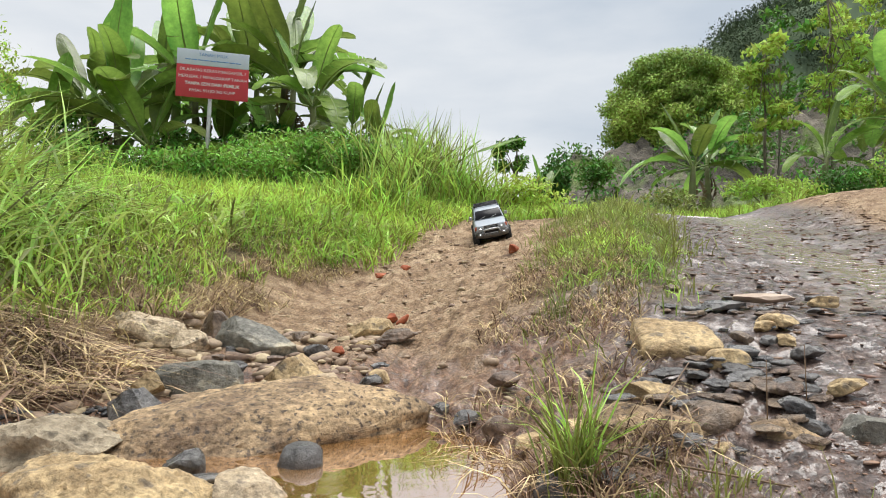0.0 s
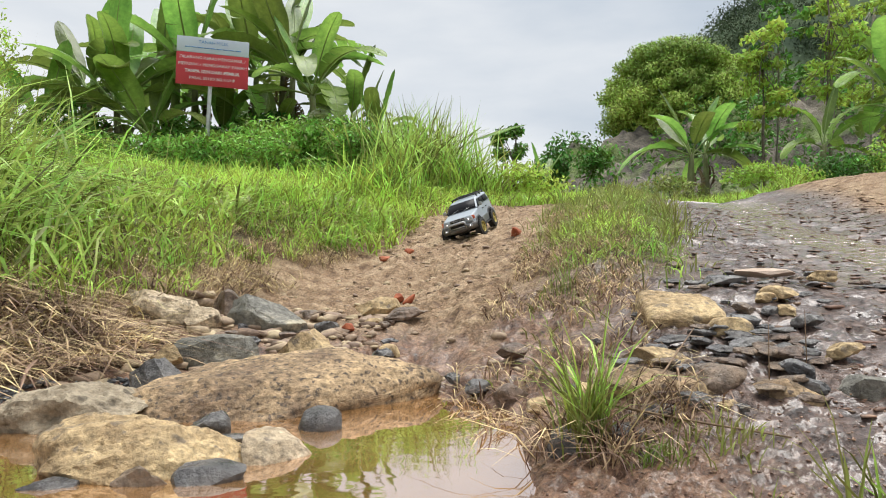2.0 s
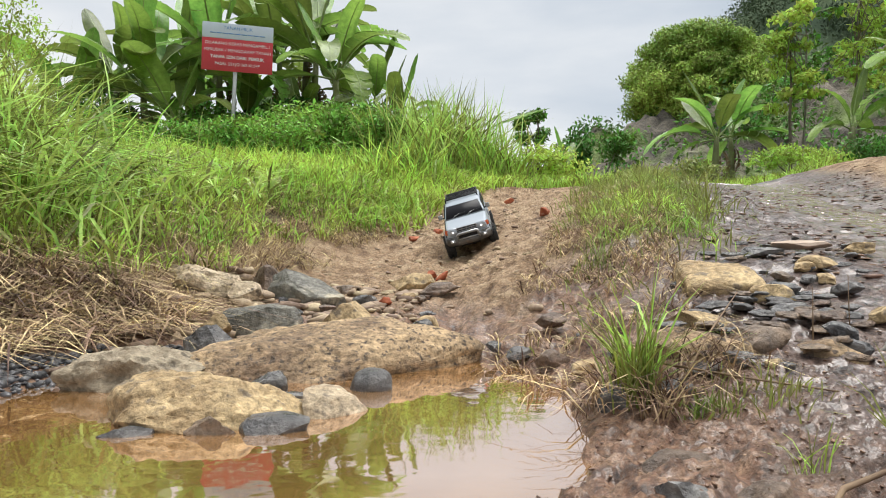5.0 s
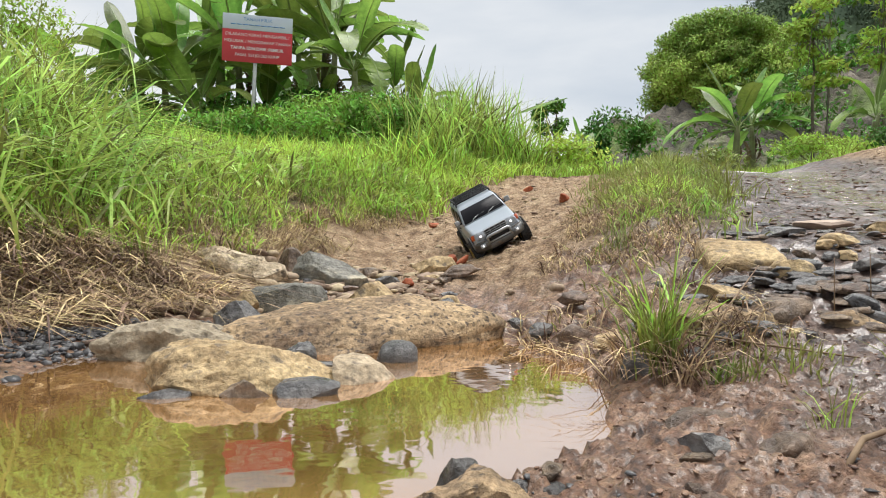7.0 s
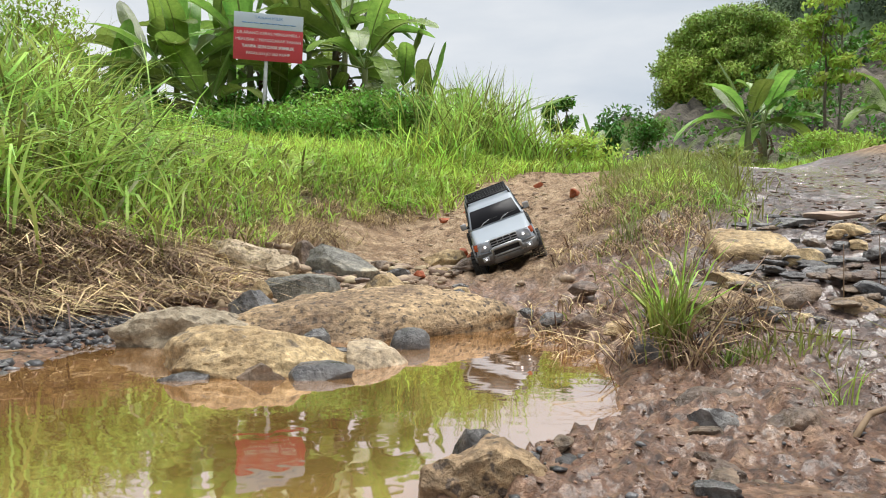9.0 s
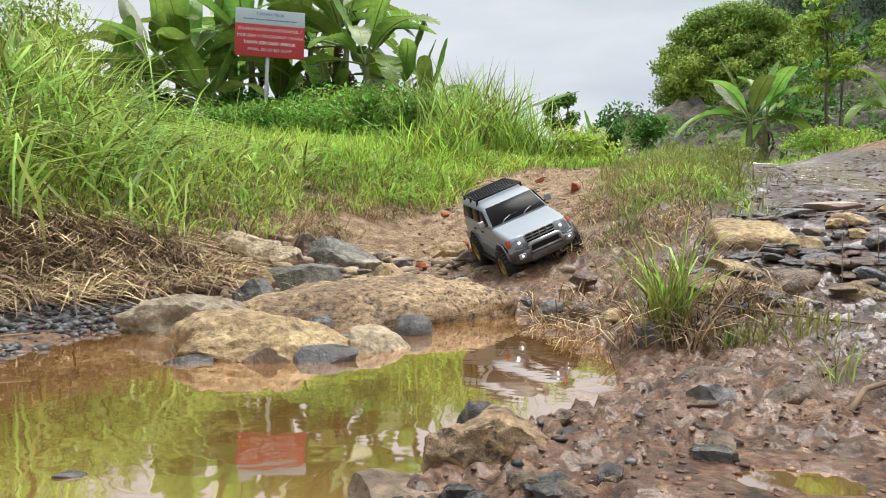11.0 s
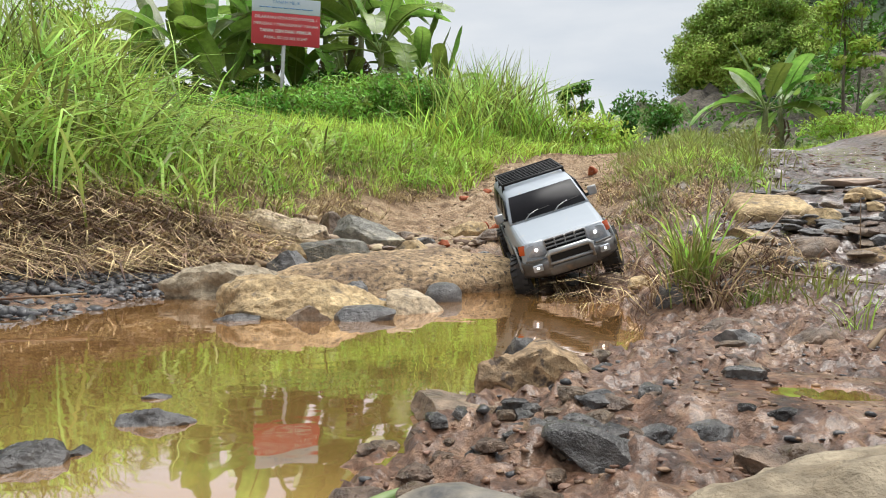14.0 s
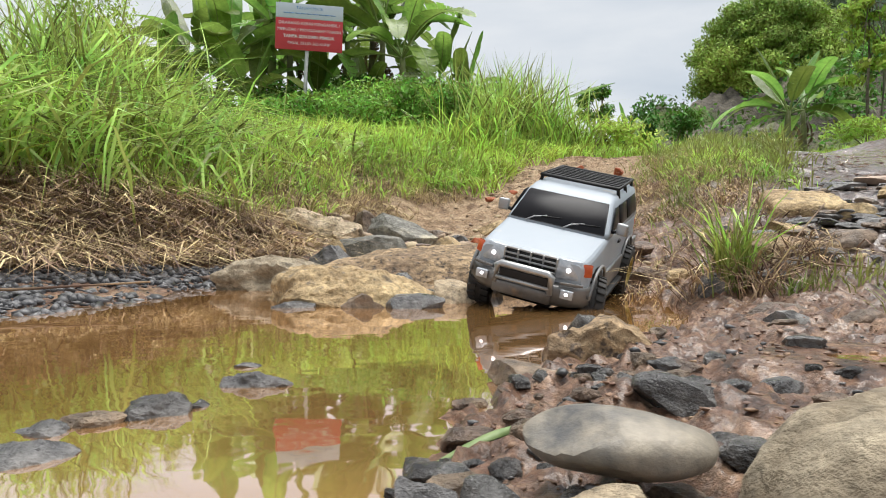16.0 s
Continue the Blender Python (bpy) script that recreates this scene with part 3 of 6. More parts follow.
def build_stream():
    """A thin run of water down the road: a level skin that shows in the hollows only."""
    us, along = np.arange(0.90, 1.66, 0.016), np.arange(1.75, 5.9, 0.03)
    U, Y = np.meshgrid(us, along)
    X = U + 0.25 * (Y - 1.5)
    Z = sum(ground_z(X + dx, Y + dy) for dx in (-0.05, 0, 0.05) for dy in (-0.06, 0, 0.06)) / 9
    middle = np.abs(U - 1.28 + 0.10 * np.sin(Y * 2.1))
    Z = Z + 0.003 - 0.03 * step(middle, 0.13, 0.34) - 0.03 * step(Y, 2.2, 1.75)
    idx = np.arange(Z.size).reshape(Z.shape)
    quads = np.stack([idx[:-1, :-1], idx[:-1, 1:], idx[1:, 1:], idx[1:, :-1]], -1).reshape(-1, 4)
    ob = sheet("stream_water", np.stack([X, Y, Z], -1).reshape(-1, 3), quads, None, RUNNEL, smooth=True)
    return tagged(ob, "thin shining run of water over the muddy road", "water", kind="structure")


build_stream()


# ---- rocks and stones ----
def rock_bmesh(half, seed, angular=0.25, detail=3, rough=0.16, power=2.6, undercut=0.0):
    """A boulder: a sphere squared off, cut by a few random planes and roughened."""
    rng = random.Random(seed)
    bm = bmesh.new()
    bmesh.ops.create_icosphere(bm, subdivisions=detail, radius=1.0)
    cuts = []
    for _ in range(int(4 + 18 * angular)):
        d = Vector((rng.gauss(0, 1), rng.gauss(0, 1), rng.gauss(0, 0.8))).normalized()
        cuts.append((d, rng.uniform(0.66, 0.98) - 0.20 * angular))
    off = Vector((rng.uniform(-50, 50), rng.uniform(-50, 50), rng.uniform(-50, 50)))
    early = cuts[len(cuts) // 2:]
    for v in bm.verts:
        c = v.co.copy()
        k = (abs(c.x) ** power + abs(c.y) ** power + abs(c.z) ** power) ** (-1 / power)
        c *= k
        for d, h in cuts:
            over = c.dot(d) - h
            if over > 0:
                c -= d * over
        c += c.normalized() * noise.noise(c * 1.6 + off) * rough
        for d, h in early:
            over = c.dot(d) - h * 1.01
            if over > 0:
                c -= d * over * 0.85
        if undercut and c.z < 0.2:
            c.y *= 1 - undercut * min(0.2 - c.z, 1.0)
            c.x *= 1 - 0.3 * undercut * min(0.2 - c.z, 1.0)
        v.co = Vector((c.x * half[0], c.y * half[1], c.z * half[2]))
    if detail > 3:
        # relief of one size all over the stone, however long it is
        mean = (half[0] * half[1] * half[2]) ** (1 / 3)
        for v in bm.verts:
            w = v.co / mean
            out = Vector((v.co.x / half[0] ** 2, v.co.y / half[1] ** 2, v.co.z / half[2] ** 2)).normalized()
            n1 = noise.noise(w * 2.6 + off) * 0.55 - abs(noise.noise(w * 4.2 + off)) * 0.55 + noise.noise(w * 8 + off) * 0.26
            if detail > 4:
                n1 += noise.noise(w * 17 + off) * 0.15 - max(noise.noise(w * 11 - off) - 0.28, 0) * 0.6 + noise.noise(w * 34 + off) * 0.07
            v.co += out * n1 * rough * mean * 0.62
    return bm


def rock(name, at, half, mat, label, turn=0, tip=(0, 0), seed=1, angular=0.3, detail=4, rough=0.14, power=2.6, category="rock", group="", undercut=0.0):
    ob = part(name, rock_bmesh(half, seed, angular, detail, rough, power, undercut), mat)
    ob.matrix_world = pose(*at, tip[0], tip[1], turn)
    ob.data.set_sharp_from_angle(angle=radians(30))
    return tagged(ob, label, category, group)


rock("boulder", (-0.395, 1.61, -0.014), (0.40, 0.17, 0.074), LOGROCK, "long weathered brown boulder lying at the pool's edge", 35, (9, -4), 7, 0.05, 6, 0.11, 3.0)
rock("boulder", (-0.520, 1.135, -0.045), (0.205, 0.125, 0.088), TAN, "rounded tan sandstone boulder standing in the shallows", 6, (0, 6), 19, 0.10, 6, 0.17, 2.0)
rock("flat_rock", (-0.315, 1.17, -0.042), (0.10, 0.085, 0.046), PALE, "pale angular rock half under water", 24, (14, 12), 12, 0.45, 5, 0.12, 2.4)
rock("stone", (-0.275, 1.37, -0.032), (0.05, 0.045, 0.044), SLATE, "smooth blue-grey stone in the pool", 0, (0, 0), 17, 0.05, 4, 0.06, 2.1)
rock("stone", (-0.475, 1.275, -0.01), (0.04, 0.03, 0.035), DARKST, "small dark wet stone beside the boulder", 30, (0, 0), 21, 0.5)
rock("flat_stone", (-0.42, 1.235, -0.02), (0.05, 0.03, 0.012), DARKST, "flat black wet stone at the waterline", 20, (0, 0), 22, 0.5)
rock("flat_stone", (-0.62, 1.00, -0.034), (0.055, 0.035, 0.016), DARKST, "flat dark wet stone at the waterline", 10, (0, 0), 23, 0.5)
rock("flat_stone", (-0.40, 1.03, -0.03), (0.075, 0.05, 0.022), SLATE, "grey slab tilted into the muddy pool", 12, (10, 0), 24, 0.6)
rock("stone", (-0.50, 1.02, -0.026), (0.05, 0.03, 0.025), BROWN, "reddish brown stone under the tan boulder", -10, (0, 0), 25, 0.5)
rock("boulder", (-0.80, 1.40, -0.012), (0.15, 0.13, 0.056), MOTTLED, "low mottled boulder with black stones set in it", 20, (4, 0), 28, 0.2, 6, 0.2, 2.2)
rock("boulder", (-1.04, 2.40, 0.098), (0.185, 0.13, 0.125), PALE, "pale cracked block of stone under the grass bank", -8, (0, 0), 31, 0.45, 5, 0.16, 3.2)
rock("rock", (-0.80, 2.55, 0.11), (0.085, 0.075, 0.08), BROWN, "brown rock wedged between boulders", 20, (0, 0), 33, 0.6)
rock("rock", (-0.845, 2.30, 0.085), (0.07, 0.06, 0.055), PALE, "small pale rock between boulders", 40, (0, 0), 34, 0.5)
rock("boulder", (-0.645, 2.42, 0.085), (0.20, 0.10, 0.09), GREY, "dark olive-grey angular boulder", -14, (0, 9), 36, 0.9, 5, 0.08, 3.4)
rock("boulder", (-0.655, 1.92, 0.03), (0.165, 0.09, 0.07), GREY, "blue-grey slab of stone leaning over pebbles", -4, (6, 6), 39, 0.7, 5, 0.08)
rock("rock", (-0.715, 1.62, 0.018), (0.072, 0.06, 0.058), SLATE, "bluish grey angular stone", 30, (0, 10), 41, 0.8, 5, 0.07)
rock("rock", (-0.76, 1.80, 0.045), (0.05, 0.045, 0.04), TAN, "yellow-brown stone lying among grey ones", 30, (0, 0), 42, 0.6)
rock("flat_stone", (-0.575, 1.63, 0.015), (0.085, 0.05, 0.024), DARKST, "flat black stone behind the long boulder", 24, (0, 8), 44, 0.7)
rock("rock", (-0.43, 2.08, 0.02), (0.13, 0.11, 0.07), TAN, "tan rock with a flat top", 14, (0, 0), 46, 0.6, 5, 0.1)
rock("flat_stone", (-0.42, 2.36, 0.055), (0.07, 0.055, 0.045), DARKST, "dark grey stone set in the track", 10, (0, 0), 48, 0.7)
rock("rock", (-0.28, 2.68, 0.105), (0.10, 0.07, 0.05), TAN, "tan rock half buried in the track", 6, (0, 0), 50, 0.5)
rock("flat_stone", (-0.17, 2.55, 0.10), (0.11, 0.05, 0.02), BROWN, "thin brown slab sticking out of the track", 24, (12, -8), 52, 0.8)
rock("stone", (-0.20, 1.98, 0.03), (0.05, 0.04, 0.025), DARKST, "dark stone on the wet track", 24, (0, 0), 53, 0.8)
rock("stone", (0.055, 1.66, 0.0), (0.04, 0.03, 0.022), SLATE, "grey wet stone at the pool's end", 10, (0, 0), 54, 0.7)
rock("stone", (0.00, 1.72, 0.005), (0.025, 0.025, 0.018), DARKST, "small dark wet stone at the pool's end", 40, (0, 0), 55, 0.7)
rock("rock", (0.13, 1.56, -0.005), (0.055, 0.04, 0.035), BROWN, "brown muddy rock at the pool's end", -10, (0, 0), 56, 0.5)
rock("stone", (0.165, 1.80, 0.065), (0.05, 0.035, 0.022), BROWN, "flat brown stone under dry grass", -8, (0, 0), 57, 0.7)
rock("rock", (0.175, 1.085, -0.005), (0.045, 0.035, 0.045), SLATE, "light grey stone under a grass tuft", 20, (0, -18), 58, 0.5)
rock("rock", (0.165, 0.685, -0.012), (0.052, 0.04, 0.026), SLATE, "dark blue-grey slab in the mud", -14, (-18, 8), 60, 0.8)
rock("rock", (0.20, 0.79, -0.012), (0.07, 0.045, 0.028), BROWN, "muddy rock beside the pool", 10, (0, 0), 62, 0.4)
rock("stone", (0.235, 0.66, 0.0), (0.035, 0.028, 0.024), BROWN, "small mud-covered stone beside the pool", 30, (0, 0), 63, 0.4)
rock("boulder", (0.552, 1.66, 0.176), (0.092, 0.115, 0.044), TAN, "broad flat-topped tan sandstone block", -6, (15, 0), 66, 0.05, 6, 0.09, 7.0)
rock("rock", (0.60, 1.47, 0.155), (0.05, 0.042, 0.036), TAN, "rounded yellowish stone on slates", 0, (0, 0), 67, 0.3, 4, 0.08)
rock("boulder", (0.345, 1.23, 0.072), (0.135, 0.08, 0.06), LOGROCK, "brown rock on the mound's foot", -12, (0, 5), 69, 0.6, 4, 0.1)
rock("rock", (0.47, 1.22, 0.098), (0.075, 0.06, 0.035), BROWN, "brown slab beside the wet road", 10, (0, 0), 71, 0.6)
rock("rock", (0.40, 1.34, 0.115), (0.085, 0.055, 0.034), TAN, "tan rock between slates", 20, (0, 0), 72, 0.7)
rock("rock", (0.585, 1.16, 0.075), (0.07, 0.055, 0.03), LOGROCK, "tan-brown rock sunk in the muddy road", 0, (0, 0), 73, 0.5)
rock("rock", (0.72, 1.15, 0.085), (0.085, 0.06, 0.045), GREY, "grey rock in the muddy road", 0, (0, 0), 74, 0.6)
rock("flat_stone", (0.90, 1.92, 0.275), (0.095, 0.055, 0.017), PINK, "pinkish white flat slab on the wet road", -12, (4, 3), 75, 0.8, 4, 0.05, 4)
rock("flat_stone", (1.045, 1.90, 0.262), (0.06, 0.04, 0.02), TAN, "orange-brown flat stone on the wet road", -10, (0, 0), 77, 0.8)
rock("flat_stone", (0.755, 1.90, 0.252), (0.085, 0.05, 0.022), SLATE, "grey slate slab beside the wet road", 8, (0, 0), 78, 0.8)
rock("rock", (0.82, 1.70, 0.228), (0.06, 0.04, 0.022), TAN, "tan stone beside the slabs", 8, (0, 0), 79, 0.6)
rock("rock", (-0.125, 0.50, -0.020), (0.076, 0.05, 0.047), LOGROCK, "tan-topped rock at the pool's muddy edge", 28, (0, -14), 81, 0.5, 5, 0.2, 2.2)
rock("rock", (-0.19, 0.42, -0.026), (0.06, 0.045, 0.020), BROWN, "dark wet rock at the pool's muddy edge", 28, (0, 0), 82, 0.6)
rock("rock", (-0.125, 0.55, -0.01), (0.028, 0.025, 0.036), DARKST, "dark pointed stone at the pool's edge", 28, (0, 0), 83, 0.8)
rock("rock", (-0.076, 0.222, -0.001), (0.046, 0.019, 0.018), DARKST, "black angular rock among pebbles", -16, (0, 14), 85, 0.35, 4, 0.12)
rock("pebble", (-0.152, 0.068, 0.0195), (0.047, 0.032, 0.0160), PEBBLE, "large smooth oval grey pebble", -3, (0, 2), 87, 0.02, 4, 0.04, 2.2)
rock("boulder", (-0.002, 0.05, -0.010), (0.108, 0.080, 0.066), MOTTLED, "big pale tan boulder at the water's near edge", 12, (0, -16), 91, 0.05, 5, 0.13, 2.2)
rock("stone", (-0.165, -0.005, 0.004), (0.036, 0.026, 0.018), PALE, "pale wedge of stone among pebbles", -20, (0, 10), 92, 0.8)
rock("stone", (-0.215, 0.005, -0.002), (0.022, 0.02, 0.022), DARKST, "dark wet pebble by the shore", 0, (0, 0), 93, 0.5)
rock("stone", (-0.243, 0.02, -0.006), (0.016, 0.022, 0.026), SLATE, "dark blue wet pebble by the shore", 0, (0, 0), 94, 0.5)
rock("stone", (-0.450, 0.368, -0.032), (0.036, 0.020, 0.013), SLATE, "grey stone just out of the water", 10, (0, 8), 95, 0.4, 5, 0.2, 2.2)
rock("stone", (-0.495, 0.262, -0.034), (0.032, 0.026, 0.020), DARKST, "dark stone breaking the water", 30, (0, 0), 96, 0.4, 5, 0.2, 2.2)
rock("stone", (-0.528, 0.236, -0.034), (0.032, 0.022, 0.016), BROWN, "wet brown stone breaking the water", 50, (0, 0), 97, 0.4, 5, 0.22, 2.2)
rock("stone", (-0.552, 0.198, -0.034), (0.026, 0.018, 0.013), SLATE, "wet grey stone breaking the water", 20, (0, 0), 104, 0.4, 5, 0.22, 2.2)
rock("stone", (-0.528, 0.140, -0.034), (0.040, 0.024, 0.014), SLATE, "flat grey stone breaking the water", 24, (0, 4), 98, 0.4, 5, 0.2, 2.2)
rock("stone", (-0.496, 0.452, -0.031), (0.016, 0.010, 0.008), DARKST, "small dark stone breaking the water", 0, (0, 0), 99, 0.6)
rock("stone", (-0.470, 0.285, -0.032), (0.013, 0.010, 0.008), DARKST, "small dark stone breaking the water", 40, (0, 0), 105, 0.6)
rock("flat_stone", (0.02, 0.36, -0.004), (0.036, 0.024, 0.007), SLATE, "dark slate lying in the mud", 10, (4, 0), 100, 0.7)
rock("flat_stone", (-0.02, 0.265, -0.004), (0.03, 0.02, 0.007), SLATE, "grey slate lying in the mud", -10, (0, 5), 101, 0.7)
rock("flat_stone", (0.105, 0.30, -0.004), (0.036, 0.026, 0.009), BROWN, "brown flat stone in the mud", 20, (0, 0), 102, 0.7)

# broken bricks along the track
for i, (bx, by, s, tone) in enumerate(((-0.36, 4.05, 0.05, "red"), (-0.23, 4.15, 0.045, "red"), (0.40, 3.97, 0.06, "orange-red"), (-0.216, 2.99, 0.05, "red"), (-0.356, 2.36, 0.035, "red"),
                                       (0.306, 5.48, 0.05, "red"), (-0.165, 2.92, 0.035, "red"))):
    rock("brick_fragment", (bx, by, float(ground_z(bx, by)) + 0.012), (s, s * 0.62, s * 0.45), BRICK, "broken piece of %s brick lying on the track" % tone, 33 * i, (10, 6 * i), 120 + i, 0.6, 3, 0.16,
         3.4, "brick", "brick fragments")

# stacked slates on the mound's foot, beside the road
slate_shapes = [part("slate", rock_bmesh((0.05, 0.032, 0.0105), 150 + i, 0.5, 4, 0.2, 2.6), BROWN if i in (1, 2, 5) else SLATE) for i in range(6)]
rng = random.Random(5)
for i in range(104):
    if i < 36 or i >= 80:
        x, y = rng.uniform(0.40, 0.72), rng.uniform(1.26, 1.48)
    elif i < 56:
        x, y = rng.uniform(0.62, 1.0), rng.uniform(1.66, 2.05)
    else:
        x, y = rng.uniform(0.30, 0.62), rng.uniform(1.10, 1.36)
    s = rng.uniform(0.35, 0.9)
    if i >= 94:
        x, y = rng.uniform(0.72, 1.25), rng.uniform(1.35, 2.6)
    m = pose(x, y, float(ground_z(x, y)) + 0.003 + 0.013 * rng.random(), rng.uniform(-8, 8), rng.uniform(-8, 8), rng.uniform(-35, 35))
    src = slate_shapes[i % 6]
    ob = src if i < 6 else new("slate", src.data)
    ob.matrix_world = m @ Matrix.Diagonal((s, s, s * 1.1, 1))
    tagged(ob, "thin flat wet slate stacked beside the muddy road", "slate", "slates beside the road")


def pebbles(name, spots, sizes, mat, label, seed, flat=0.6):
    """Many small stones in one mesh; each its own size, turn and squash."""
    r = np.random.default_rng(seed)
    shapes = []
    for k in range(6):
        bm = bmesh.new()
        for d in r.normal(size=(15, 3)):
            d = d / np.linalg.norm(d) * r.uniform(0.8, 1.15)
            bm.verts.new((d[0], d[1], d[2] * flat))
        hull = bmesh.ops.convex_hull(bm, input=bm.verts[:])
        bmesh.ops.delete(bm, geom=[g for g in hull["geom_interior"] if isinstance(g, bmesh.types.BMVert)], context="VERTS")
        bmesh.ops.triangulate(bm, faces=bm.faces)
        bm.verts.index_update()
        shapes.append((np.array([v.co[:] for v in bm.verts]), np.array([[v.index for v in f.verts] for f in bm.faces])))
        bm.free()
    vs, fs, base = [], [], 0
    for (x, y), s in zip(spots, sizes):
        v, f = shapes[r.integers(6)]
        a = r.uniform(0, 6.28)
        c, d = np.cos(a), np.sin(a)
        w = v * s * np.array([r.uniform(0.8, 1.6), r.uniform(0.6, 1.1), r.uniform(0.45, 1.0)])
        w = np.stack([w[:, 0] * c - w[:, 1] * d, w[:, 0] * d + w[:, 1] * c, w[:, 2]], 1)
        vs.append(w + np.array([x, y, float(ground_z(x, y)) + s * flat * 0.25]))
        fs.append(f + base)
        base += len(v)
    ob = sheet(name, np.concatenate(vs), None, np.concatenate(fs), mat)
    return tagged(ob, label, "gravel", kind="stuff")


def scatter(n, x0, x1, y0, y1, seed, keep=None):
    r = np.random.default_rng(seed)
    p = np.stack([r.uniform(x0, x1, n), r.uniform(y0, y1, n)], 1)
    return p[keep(p[:, 0], p[:, 1])] if keep else p


def sized(n, lo, hi, seed):
    return lo + (hi - lo) * np.random.default_rng(seed).random(n) ** 3


P = scatter(2000, -1.2, 1.2, 1.5, 6.4, 201, lambda x, y: (x - 0.25 * np.maximum(0, y - 1.5) > -1.45) & (x - 0.25 * np.maximum(0, y - 1.5) < 0.15))
pebbles("track_gravel", P, sized(len(P), 0.003, 0.024, 1), GRAVEL, "loose gravel and stones on the earth track", 31)
P = scatter(420, -1.35, -0.62, 0.6, 1.75, 202, lambda x, y: (y > 1.05 + (x + 0.66) * 1.0) & (y < 1.6 + (x + 0.66) * 0.6))
P = np.concatenate([P, scatter(9000, -1.45, -0.60, 0.55, 1.75, 203, lambda x, y: (np.abs(y - (1.25 + (x + 0.66) * 1.0)) < 0.17) | ((np.abs(y - (1.52 + (x + 0.95) * 0.9)) < 0.16) & (x < -0.78)))])
P = np.concatenate([P, scatter(3000, -1.45, -0.60, 0.55, 1.75, 213, lambda x, y: (y > 0.98 + (x + 0.66) * 1.0) & (y < 1.72 + (x + 0.66) * 0.8) & (fbm(x, y, 6, 2, 51) > -0.15))])
pebbles("shore_gravel", P, sized(len(P), 0.003, 0.018, 2), DGRAVEL, "dark wet gravel along the pool's shore", 32, 0.85)
P = scatter(12000, -0.30, 0.9, -0.15, 1.25, 204, lambda x, y: ground_z(x, y) > -0.022)
pebbles("mud_crumbs", P, sized(len(P), 0.0010, 0.0048, 3), CRUMB, "crumbs and clods of wet brown mud", 33)
P = scatter(200, -0.30, 0.35, -0.1, 0.62, 205, lambda x, y: ground_z(x, y) > -0.024)
pebbles("near_gravel", P, sized(len(P), 0.002, 0.009, 4), DGRAVEL, "wet dark pebbles in the mud", 34)
P = scatter(9000, 0.3, 3.2, 0.7, 5.2, 206, lambda x, y: (x - 0.25 * np.maximum(0, y - 1.5) > 0.62) & (x - 0.25 * np.maximum(0, y - 1.5) < 2.0))
pebbles("road_flakes", P, sized(len(P), 0.003, 0.022, 5), CRUMB, "flakes of wet brown mud and shale over the road", 35, 0.25)
P = scatter(800, -1.0, -0.25, 1.45, 2.7, 207)
pebbles("bank_stones", P, sized(len(P), 0.006, 0.05, 6), GRAVEL, "small stones between the boulders", 36)

# loose angular stones: at the pool's near edge, round the boulders, and on the mound's foot
loose_shapes = [[part("stone", rock_bmesh((0.03, 0.022, 0.013), 170 + i, 0.6, 4, 0.2, 2.6), mat) for i in range(3)] for mat in (DARKST, SLATE, BROWN, TAN)]
for shapes in loose_shapes:
    for ob in shapes:
        ob.data.set_sharp_from_angle(angle=radians(24))
rng = random.Random(12)
used = set()
for i in range(205):
    if i < 50:
        x, y, s = rng.uniform(-0.24, 0.14), rng.uniform(-0.02, 0.62), rng.uniform(0.25, 0.95)
        k = rng.choice((0, 1, 2, 2, 2))
        where = "in the mud at the pool's edge"
    elif i < 85:
        x, y, s = rng.uniform(-0.95, -0.15), rng.uniform(1.62, 2.6), rng.uniform(0.5, 1.9)
        k = rng.choice((0, 1, 2, 3, 3))
        where = "between the boulders"
    else:
        x, y, s = rng.uniform(0.16, 0.80), rng.uniform(1.0, 1.75), rng.uniform(0.5, 1.6)
        k = rng.choice((1, 1, 2, 3))
        where = "on the mound's foot"
    if i >= 170:
        x, y, s = rng.uniform(-0.27, -0.16), rng.uniform(-0.04, 0.14), rng.uniform(0.25, 0.7)
        k, where = rng.choice((0, 0, 0, 1)), "at the pool's near shore"
    elif i >= 120:
        x, y, s = rng.uniform(-0.25, -0.06), rng.uniform(0.12, 0.44), rng.uniform(0.2, 0.6)
        k, where = rng.choice((0, 1, 2, 2, 2)), "at the pool's near shore"
    z = float(ground_z(x, y))
    if z < WATER_Z - 0.004:
        continue
    src = loose_shapes[k][i % 3]
    ob = new("stone", src.data) if src.name in used else src
    used.add(src.name)
    ob.matrix_world = pose(x, y, z + (0.006 if i >= 50 and i < 120 else 0.0015) * s, rng.uniform(-10, 10), rng.uniform(-10, 10), rng.uniform(0, 360)) @ Matrix.Diagonal((s, s, s, 1))
    tagged(ob, "loose %s angular stone %s" % (("dark wet", "grey", "muddy brown", "tan")[k], where), "stone", "loose stones " + where)
for group in loose_shapes:
    for ob in group:
        if ob.name not in used:
            bpy.data.objects.remove(ob)


# ---- the toy off-road car ----
def loft(rings, caps=True):
    """A skin over rings of equally many points."""
    bm = bmesh.new()
    rows = [[bm.verts.new(p) for p in ring] for ring in rings]
    n = len(rows[0])
    for a, b in zip(rows, rows[1:]):
        for i in range(n):
            bm.faces.new((a[i], a[(i + 1) % n], b[(i + 1) % n], b[i]))
    if caps:
        bm.faces.new(rows[0][::-1])
        bm.faces.new(rows[-1])
    bmesh.ops.recalc_face_normals(bm, faces=bm.faces)
    return bm


